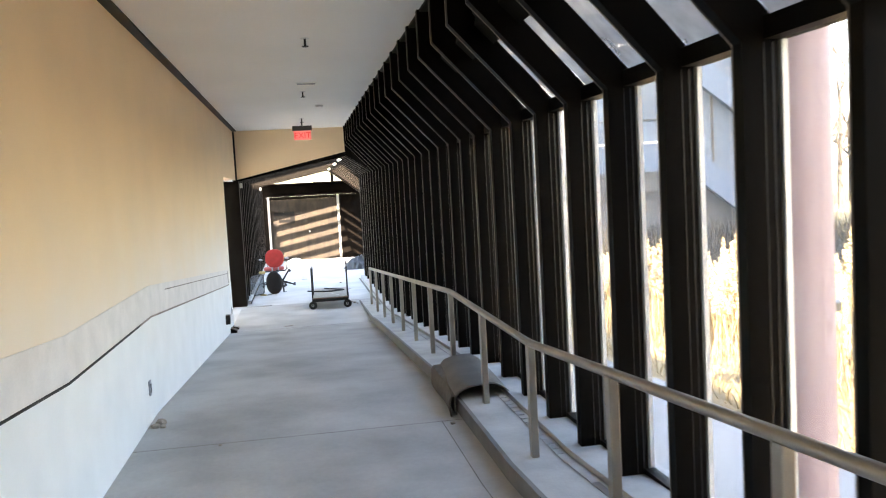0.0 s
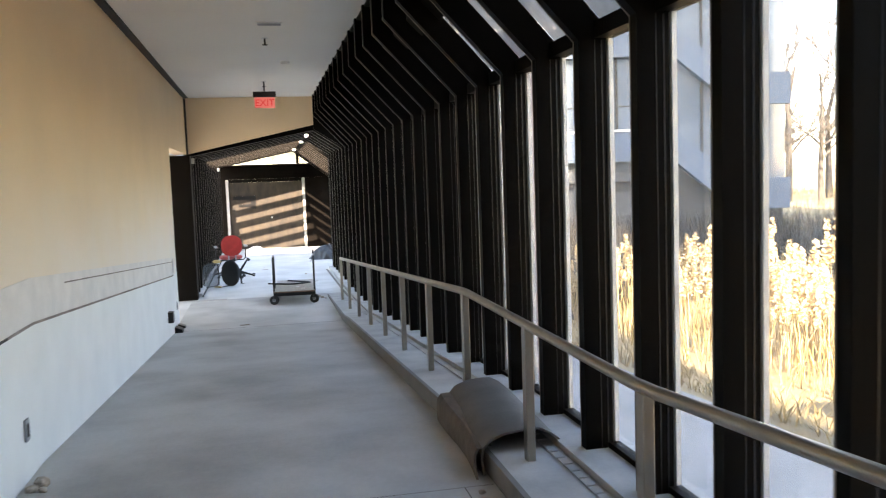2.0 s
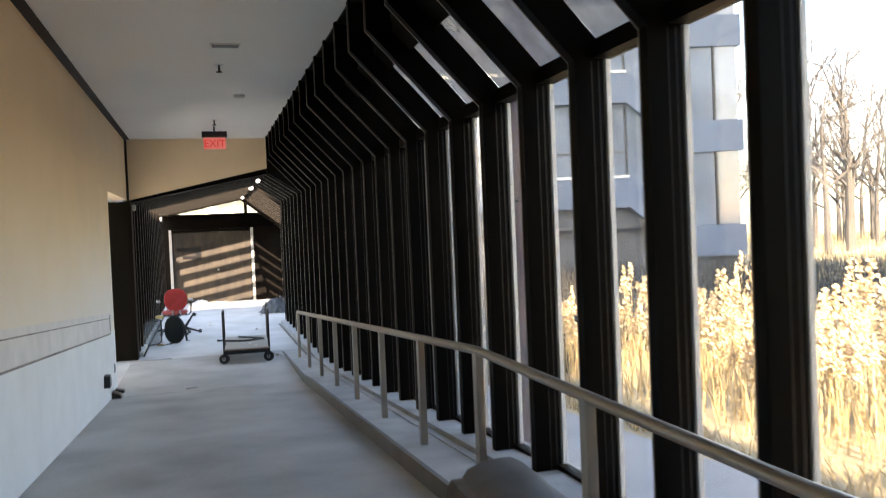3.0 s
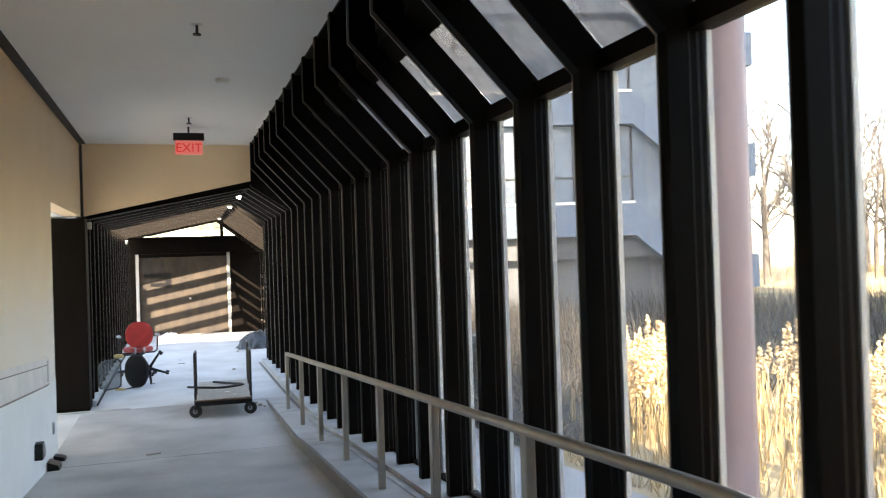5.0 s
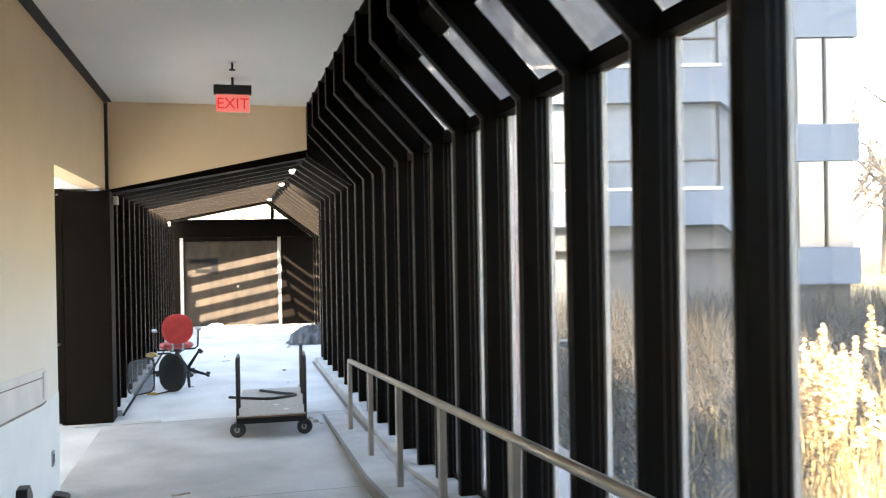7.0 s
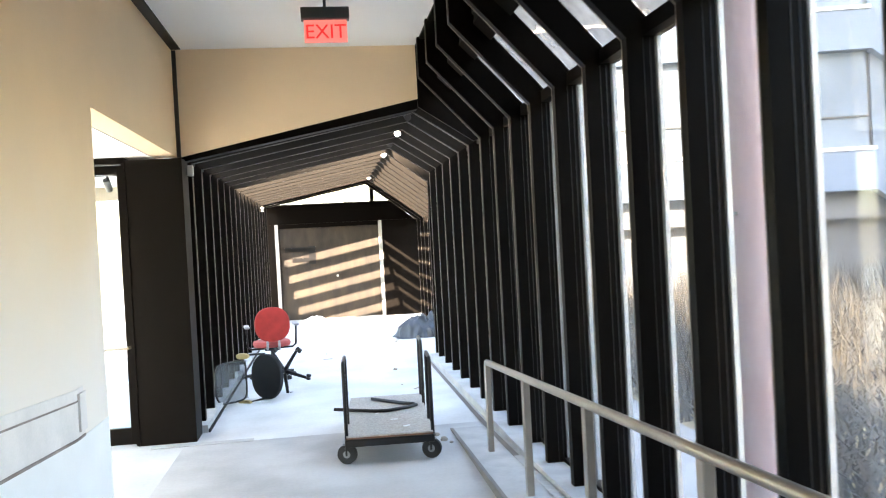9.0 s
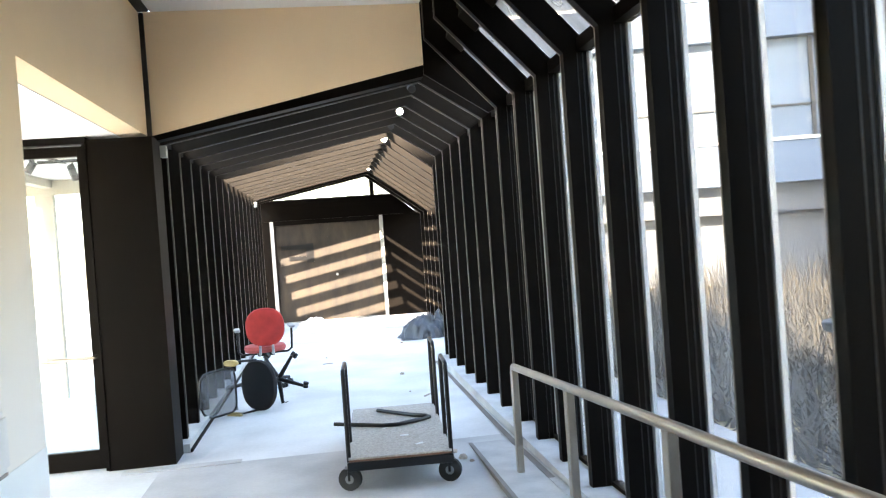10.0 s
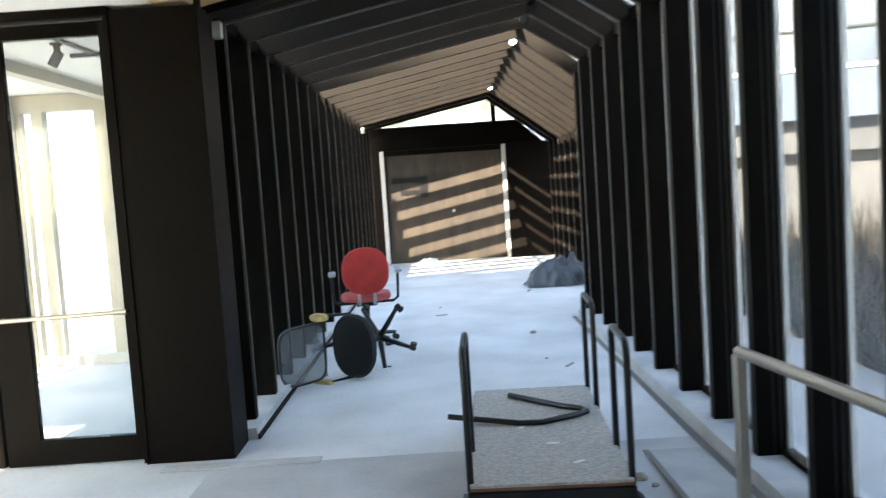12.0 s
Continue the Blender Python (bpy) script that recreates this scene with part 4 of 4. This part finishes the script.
# ---- platform cart ----
cart = thing("platform_cart", (0.225, 15.2, 0), "flat trolley with carpeted deck and black hoop posts", "cart", rz=-3)
X0, X1, Y0, Y1, DZ = -0.34, 0.365, -0.82, 0.82, 0.24
bm = bmesh.new()
box(bm, X0 + 0.01, X1 - 0.01, Y0 + 0.01, Y1 - 0.01, DZ - 0.012, DZ)
part("deck", bm, M_CARPET, cart, "speckled grey-brown carpet deck")
bm = bmesh.new()
box(bm, X0 + 0.012, X1 - 0.012, Y0 + 0.012, Y1 - 0.012, DZ - 0.026, DZ - 0.013)
part("board", bm, M_WOODEDGE, cart, "worn reddish board edge")
for a, b, c, d in ((X0, X1, Y0, Y0 + 0.04), (X0, X1, Y1 - 0.04, Y1), (X0, X0 + 0.04, Y0 + 0.041, Y1 - 0.041), (X1 - 0.04, X1, Y0 + 0.041, Y1 - 0.041)):
    bm = bmesh.new()
    box(bm, a, b, c, d, DZ - 0.085, DZ - 0.027)
    bevel(bm, 0.006)
    part("frame_bar", bm, M_BLACK, cart)
for x, y in ((X0 + 0.01, Y0 + 0.12), (X1 - 0.02, Y0 + 0.12), (X0 + 0.03, Y1 - 0.22), (X1 - 0.03, Y1 - 0.22)):
    bm = bmesh.new()
    dx, dy = (0.006, 0.019) if y < 0 else (0.019, 0.006)
    tube(bm, [(x - dx, y - dy, 0.078), (x + dx, y + dy, 0.078)], 0.078, 20)
    w = part("wheel", bm, M_RUBBER, cart, soft_faces=True)
    bm = bmesh.new()
    tube(bm, [(x - dx * 1.2, y - dy * 1.2, 0.078), (x + dx * 1.2, y + dy * 1.2, 0.078)], 0.03, 12)
    part("hub", bm, M_GREYPL, w, "grey plastic hub")
    bm = bmesh.new()
    for q in (-1.5, 1.5):
        tube(bm, [(x + dx * q, y + dy * q, 0.07), (x + dx * q, y + dy * q, DZ - 0.087)], 0.009, 6)
    box(bm, x - 0.035, x + 0.035, y - 0.04, y + 0.04, DZ - 0.097, DZ - 0.087)
    part("fork", bm, M_BLACK, cart)


def hoop_points(h, w, r=0.05):
    pts = [(0, -w / 2, 0), (0, -w / 2, h - r)]
    pts += [(0, -w / 2 + r - r * math.cos(t), h - r + r * math.sin(t)) for t in (0.4, 0.8, 1.2, 1.57)]
    pts += [(0, w / 2 - r + r * math.sin(t), h - r + r * math.cos(t)) for t in (0, 0.4, 0.8, 1.2, 1.57)]
    return pts + [(0, w / 2, 0)]


for x, y in ((X0 + 0.012, Y0 + 0.26), (X1 - 0.012, Y0 + 0.26), (X1 - 0.012, Y1 - 0.26)):
    bm = bmesh.new()
    tube(bm, hoop_points(0.81 - DZ + 0.05, 0.42), 0.0155, 10)
    h = part("hoop_post", bm, M_BLACK, cart, "glossy black tube hoop", True)
    h.location = (x, y, DZ - 0.05)
loose = thing("loose_hoop", (0.192, 15.48, DZ + 0.018), "bent black steel hoop lying on the cart deck", "metal hoop", rz=0)
bm = bmesh.new()
tube(bm, [(-0.42, -0.10, 0.012), (-0.28, -0.15, 0.004), (-0.05, -0.26, 0), (0.06, -0.27, 0), (0.26, -0.17, 0), (0.32, -0.12, 0), (0.30, -0.06, 0), (0.2, 0.02, 0), (-0.06, 0.32, 0.0)], 0.0155, 10)
part("bar", bm, M_BLACK, loose, soft_faces=True)


# ---- chairs ----
def cushion(bm, rx, ry, h, m, seg=28, power=2.5):
    """A rounded cushion: a superellipse with soft rims, on the pose m."""
    rings = []
    for f, z in ((0.80, -0.5), (0.95, -0.42), (1.0, 0), (0.95, 0.36), (0.8, 0.47), (0.45, 0.42), (0.1, 0.4)):
        ring = []
        for k in range(seg):
            t = 2 * math.pi * k / seg
            c, s = math.cos(t), math.sin(t)
            px = math.copysign(abs(c) ** (2 / power), c) * rx * f
            py = math.copysign(abs(s) ** (2 / power), s) * ry * f
            ring.append(bm.verts.new(m @ Vector((px, py, z * h))))
        rings.append(ring)
    for a, b in zip(rings, rings[1:]):
        for k in range(seg):
            bm.faces.new((a[k], a[(k + 1) % seg], b[(k + 1) % seg], b[k]))
    bm.faces.new(rings[0][::-1])
    bm.faces.new(rings[-1])
    bmesh.ops.recalc_face_normals(bm, faces=bm.faces[:])


def chair_base(c, m, mat):
    """Gas column and five-star base with casters; z is the chair's own up."""
    bm = bmesh.new()
    tube(bm, [m @ Vector((0, 0, 0.08)), m @ Vector((0, 0, 0.40))], 0.026, 12)
    part("column", bm, mat, c, soft_faces=True)
    for k in range(5):
        a = 2 * math.pi * k / 5 + 0.35
        e = Vector((0.29 * math.cos(a), 0.29 * math.sin(a), 0.075))
        bm = bmesh.new()
        tube(bm, [m @ Vector((0.02 * math.cos(a), 0.02 * math.sin(a), 0.105)), m @ e], 0.026, 8, 0.017)
        leg = part("leg", bm, mat, c, soft_faces=True)
        side = Vector((-math.sin(a), math.cos(a), 0))
        bm = bmesh.new()
        for s in (-1, 1):
            tube(bm, [m @ (e + side * 0.008 * s - Vector((0, 0, 0.045))), m @ (e + side * 0.03 * s - Vector((0, 0, 0.045)))], 0.029, 12)
        part("caster", bm, M_RUBBER, leg, "black twin-wheel caster")


I4 = Matrix.Identity(4)
red = thing("office_chair", (-1.0, 19.15, 0), "red upholstered office chair with round back, upright", "chair", rz=8)
chair_base(red, I4, M_BLACK)
bm = bmesh.new()
cushion(bm, 0.25, 0.235, 0.085, pose(0, 0.04, 0.47))
part("seat", bm, M_PINK, red, "faded pinkish red seat", True)
bm = bmesh.new()
cushion(bm, 0.228, 0.228, 0.075, pose(0, -0.215, 0.74, 82), power=2.35)
part("backrest", bm, M_RED, red, "bright red rounded back pad", True)
for s in (-1, 1):
    bm = bmesh.new()
    tube(bm, [(0.075 * s, 0.0, 0.415), (0.075 * s, -0.20, 0.42), (0.075 * s, -0.25, 0.46), (0.072 * s, -0.235, 0.575)], 0.017, 8)
    part("back_bar", bm, M_GREYPL, red, "grey steel back bar", True)
    bm = bmesh.new()
    tube(bm, [(0.10 * s, 0.02, 0.405), (0.27 * s, 0.02, 0.405), (0.315 * s, 0.02, 0.44), (0.32 * s, 0.0, 0.56), (0.32 * s, -0.05, 0.70)], 0.014, 8)
    part("arm", bm, M_BLACK, red, soft_faces=True)
    bm = bmesh.new()
    box(bm, 0.32 * s - 0.035, 0.32 * s + 0.035, -0.17, 0.09, 0.695, 0.73)
    bevel(bm, 0.014)
    part("armrest", bm, M_GREYPL, red, "grey armrest pad")
bm = bmesh.new()
box(bm, -0.1, 0.1, -0.12, 0.12, 0.385, 0.425)
bevel(bm, 0.01)
part("mechanism", bm, M_BLACK, red)

# the second chair lies on its side, its seat turned to the ramp
fallen = thing("office_chair", (-0.97, 17.62, 0), "black office chair with grey mesh back lying on its side", "chair")
axis_up, axis_right = Vector((-0.50, -0.87, 0)).normalized(), Vector((0, 0, 1))
axis_fwd = axis_right.cross(axis_up) * -1
turn = Matrix((axis_right, axis_fwd, axis_up)).transposed().to_4x4()
seat_at = Vector((0.0, 0.0, 0.268))
F = Matrix.Translation(seat_at) @ turn @ pose(0, 0, -0.47)
bm = bmesh.new()
cushion(bm, 0.262, 0.205, 0.085, F @ pose(0, 0, 0.47), power=2.3)
part("seat", bm, M_FABRIC, fallen, soft_faces=True)
FB = Matrix.Translation(seat_at) @ turn @ pose(0, 0, -0.47)
chair_base(fallen, FB @ pose(0, 0, 0, 0, 0, 18), M_BLACK)
sgn = 1 if (F.to_3x3() @ Vector((0, 1, 0))).x < 0 else -1
back = F @ pose(0, sgn * 0.22, 0.85, sgn * 78) @ pose(0, 0, 0)
bm = bmesh.new()
loop = [(0.225 * math.copysign(abs(math.cos(t)) ** 0.45, math.cos(t)), 0.225 * math.copysign(abs(math.sin(t)) ** 0.45, math.sin(t)), 0.03 * math.cos(t) ** 2) for t in (2 * math.pi * k / 28 for k in range(29))]
tube(bm, [back @ Vector(p) for p in loop], 0.011, 8)
part("back_frame", bm, M_BLACK, fallen, soft_faces=True)
bm = bmesh.new()
n = 12
gridv = [[bm.verts.new(back @ Vector((-0.215 + 0.43 * i / n, -0.215 + 0.43 * j / n, 0.03 * (2 * i / n - 1) ** 2))) for i in range(n + 1)] for j in range(n + 1)]
for j in range(n):
    for i in range(n):
        bm.faces.new((gridv[j][i], gridv[j][i + 1], gridv[j + 1][i + 1], gridv[j + 1][i]))
part("back_mesh", bm, M_MESH, fallen, "grey see-through mesh back", True)
bm = bmesh.new()
tube(bm, [F @ Vector((0, sgn * 0.1, 0.41)), F @ Vector((0, sgn * 0.24, 0.44)), F @ Vector((0, sgn * 0.26, 0.66))], 0.02, 8)
part("back_bar", bm, M_BLACK, fallen)
for s in (-1, 1):
    bm = bmesh.new()
    tube(bm, [F @ Vector((0.1 * s, 0, 0.41)), F @ Vector((0.255 * s, sgn * 0.05, 0.43)), F @ Vector((0.27 * s, sgn * 0.12, 0.60)), F @ Vector((0.27 * s, sgn * 0.18, 0.68))], 0.014, 8)
    part("arm", bm, M_BLACK, fallen)
    bm = bmesh.new()
    cushion(bm, 0.034, 0.085, 0.045, F @ pose(0.265 * s, sgn * 0.16, 0.695, 0, 0, 0))
    part("armrest", bm, M_YELLOW, fallen, "torn armrest with yellow foam", True)

# ---- clutter ----
# rolled-up mat that bends over the curb
mat = thing("rubber_mat", (1.05, 4.74, 0.5), "grey rubber mat arched over the curb", "mat")
bm = bmesh.new()
prof = [(-0.20, 0.0), (-0.208, 0.04), (-0.215, 0.10), (-0.205, 0.155), (-0.165, 0.205), (-0.09, 0.235), (0.0, 0.245), (0.075, 0.23), (0.135, 0.195), (0.18, 0.155), (0.205, 0.125), (0.235, 0.118)]
nseg = 12
outer, inner = [], []
for j in range(nseg + 1):
    t = j / nseg
    y = -0.52 + 1.06 * t
    sw = 1 + 0.06 * math.sin(3 * t)
    row_o, row_i = [], []
    for i, (x, z) in enumerate(prof):
        wob = 0.012 * noise.noise(Vector((x * 5, y * 3, z * 5)))
        row_o.append(bm.verts.new((x * sw - 0.06 * (1 - t) * (1 if x < 0 else 0.3), y + 0.08 * (x + 0.2), z * (0.92 + 0.12 * t) + (0.01 if i > 6 else 0) + wob)))
        q = Vector((x, 0, z - 0.1)).normalized() * 0.012
        row_i.append(bm.verts.new((x * sw - 0.06 * (1 - t) * (1 if x < 0 else 0.3) - q.x, y + 0.08 * (x + 0.2), max(0.002, z * (0.92 + 0.12 * t) + (0.01 if i > 6 else 0) + wob - q.z))))
    outer.append(row_o)
    inner.append(row_i)
for j in range(nseg):
    for i in range(len(prof) - 1):
        bm.faces.new((outer[j][i], outer[j][i + 1], outer[j + 1][i + 1], outer[j + 1][i]))
    for i in (0, len(prof) - 1):
        bm.faces.new((outer[j][i], outer[j + 1][i], inner[j + 1][i], inner[j][i]))
for j in (0, nseg):
    for i in range(len(prof) - 1):
        bm.faces.new((outer[j][i], outer[j][i + 1], inner[j][i + 1], inner[j][i]))
bmesh.ops.recalc_face_normals(bm, faces=bm.faces[:])
shade_v = [[v.co.copy() for v in row] for row in inner]
part("sheet", bm, M_MAT, mat, soft_faces=True)
# Black inner sheet and end cap paint the shade inside the arch.
bm = bmesh.new()
lv = [[bm.verts.new(c) for c in row] for row in shade_v]
for j in range(nseg):
    for i in range(len(prof) - 1):
        bm.faces.new((lv[j][i + 1], lv[j][i], lv[j + 1][i], lv[j + 1][i + 1]))
bm.faces.new([v for v in lv[nseg]])
part("inner_shade", bm, M_MATSHADE, mat, "underside with the shade inside the arch painted black", True)
# its free edge is folded out and hangs to the floor beside the curb
bm = bmesh.new()
fold = [(-0.212, 0.17), (-0.245, 0.165), (-0.265, 0.13), (-0.268, 0.07), (-0.262, 0.0)]
rows_f = []
for j in range(9):
    t = j / 8
    y = -0.50 + 1.0 * t
    off = 0.018 * math.sin(5 * t) - 0.05 * (1 - t)
    rows_f.append([[bm.verts.new((x + dx + off * (1 if i else 0.2), y + 0.03 * i * (t - 0.5), max(0.002, z * (0.9 + 0.2 * t)))) for i, (x, z) in enumerate(fold)] for dx in (0.0, 0.013)])
for (a0, a1), (b0, b1) in zip(rows_f, rows_f[1:]):
    for i in range(len(fold) - 1):
        bm.faces.new((a0[i], a0[i + 1], b0[i + 1], b0[i]))
        bm.faces.new((a1[i + 1], a1[i], b1[i], b1[i + 1]))
    for i in (0, len(fold) - 1):
        bm.faces.new((a0[i], b0[i], b1[i], a1[i]))
for a0, a1 in (rows_f[0], rows_f[-1]):
    for i in range(len(fold) - 1):
        bm.faces.new((a0[i], a0[i + 1], a1[i + 1], a1[i]))
bmesh.ops.recalc_face_normals(bm, faces=bm.faces[:])
part("folded_flap", bm, M_FLAP, mat, "brown worn folded edge", True)


def crumpled(name, at, size, mat_, label, category, seed, rz=0):
    """A heap of cloth: a draped, folded sheet over a lump."""
    c = thing(name, at, label, category, rz=rz)
    bm = bmesh.new()
    n = 40
    g = []
    for j in range(n + 1):
        row = []
        for i in range(n + 1):
            u, v = 2 * i / n - 1, 2 * j / n - 1
            r = min(1, math.sqrt(u * u + v * v))
            h = (1 - r ** 3.5) * 0.8
            p = Vector((u * 2.2, v * 2.2, seed))
            f = noise.noise(p * 0.7) * 0.4 + abs(noise.noise(p * 1.3)) * 0.6 + abs(noise.noise(p * 3.1)) * 0.10 - 0.28 + (0.45 - abs(noise.noise(Vector((p.x * 1.1 + p.y * 0.5, p.y * 0.35, seed + 4)) * 1.6)) * 1.6) * 0.26
            row.append(bm.verts.new((u * size[0] * (1 + 0.25 * noise.noise(p * 1.7)), v * size[1] * (1 + 0.25 * noise.noise(p * 1.9)), max(0.004, size[2] * (1 + 0.3 * u) * (h + f * (1 - r * 0.7)) * (1 if r < 1 else 0.05)))))
        g.append(row)
    for j in range(n):
        for i in range(n):
            bm.faces.new((g[j][i], g[j][i + 1], g[j + 1][i + 1], g[j + 1][i]))
    part("cloth", bm, mat_, c, soft_faces=True)
    return c


crumpled("tarpaulin_heap", (1.38, 22.85, 0.002), (0.46, 0.40, 0.46), M_TARP, "crumpled grey tarpaulin heaped against the window fins", "tarpaulin", 3.1)
fx = thing("ceiling_spotlight", (-2.68, 16.62, 2.62), "small dark spotlight under the lobby ceiling", "spotlight")
bm = bmesh.new()
box(bm, -0.03, 0.03, -0.03, 0.03, -0.02, -0.0005)
part("mount", bm, M_DARK, fx)
bm = bmesh.new()
tube(bm, [(0.0, 0, -0.015), (0.005, 0, -0.07)], 0.022)
part("arm", bm, M_DARK, fx)
bm = bmesh.new()
tube(bm, [(0.02, 0.0, -0.06), (-0.04, 0.0, -0.15)], 0.034)
part("lamp_head", bm, M_DARK, fx)
crumpled("white_sheet", (-0.55, 26.9, 0.001), (0.30, 0.16, 0.14), M_PAPER, "crumpled white sheet at the foot of the door", "sheet", 8.4)


def rubble(x, y, r, seed, z=None, mat_=None, label="small lump of broken plaster on the floor", name="plaster_lump"):
    rg = random.Random(seed)
    t = thing(name, (x, y, (floor_z(y) if z is None else z) + 0.001), label, "debris", "debris on the floor")
    bm = bmesh.new()
    bmesh.ops.create_icosphere(bm, subdivisions=2, radius=r)
    for v in bm.verts:
        v.co *= rg.uniform(0.75, 1.15)
        v.co.z = max(0, v.co.z * 0.7 + r * 0.3)
    part("lump", bm, mat_ or M_RUBBLE, t)


for i, (x, y, r) in enumerate(((-1.50, 4.72, 0.035), (-1.47, 4.80, 0.045), (-1.44, 4.70, 0.025), (-0.95, 4.05, 0.012), (0.72, 4.0, 0.02), (0.66, 15.2, 0.03), (0.70, 15.0, 0.035), (0.75, 14.9, 0.02), (0.62, 19.1, 0.03), (0.9, 22.2, 0.03), (-0.3, 21.2, 0.015), (0.6, 17.9, 0.012))):
    rubble(x, y, r, i)
for i, (x, y) in enumerate(((0.27, 14.9), (0.35, 14.62), (0.15, 15.2))):
    t = thing("paper_scrap", (x, y, DZ + 0.001), "scrap of pale paper on the cart deck", "paper scrap", "debris on the cart", rz=30 * i)
    bm = bmesh.new()
    box(bm, -0.03, 0.03, -0.012, 0.012, 0, 0.004)
    part("scrap", bm, M_PAPER, t)
for i, (x, y, rz) in enumerate(((-0.28, 20.6, 10), (0.75, 17.6, 60), (-0.6, 12.6, 20))):
    t = thing("wood_strip", (x, y, floor_z(y) + 0.001), "thin strip of wood on the floor", "wood strip", "debris on the floor", rz=rz)
    boxed("strip", (-0.07, 0.07, -0.01, 0.01, 0, 0.01), M_RUBBLE, t)


def outlet(y, z):
    o = thing("wall_outlet", (XL + 0.004, y, z), "small dark electrical outlet box on the wall", "outlet", "wall outlets")
    bm = bmesh.new()
    box(bm, 0, 0.012, -0.035, 0.035, -0.06, 0.06)
    bevel(bm, 0.004)
    part("plate", bm, M_GREYPL, o)
    boxed("socket", (0.0121, 0.015, -0.018, 0.018, -0.035, 0.035), M_DARK, o)


outlet(4.91, 0.776)
outlet(12.75, 0.33)
jb = thing("cable_box", (XL + 0.004, 11.67, 0.33), "open black junction box hanging off the wall", "junction box")
bm = bmesh.new()
prism_x(bm, [(-0.09, -0.07), (0.07, -0.07), (0.10, 0.0), (0.02, 0.08), (-0.07, 0.07)], 0, 0.07)
bevel(bm, 0.008)
part("body", bm, M_BLACK, jb)
for y, s in ((12.35, 1.0), (12.75, 0.7)):
    d = thing("door_stop", (XL + 0.06, y, floor_z(y) + 0.001), "small black rubber wedge by the wall", "door stop")
    bm = bmesh.new()
    prism(bm, [(-0.05, 0), (0.06, 0), (0.05, 0.05 * s), (-0.05, 0.09 * s)], -0.10 * s, 0.10 * s)
    bevel(bm, 0.008)
    part("wedge", bm, M_BLACK, d)

strip = thing("floor_strip", (-1.25, 15.62, 0.001), "pale worn threshold strip by the side door", "threshold")
boxed("plate", (-0.62, 0.28, -0.05, 0.05, 0, 0.008), M_CURB, strip)
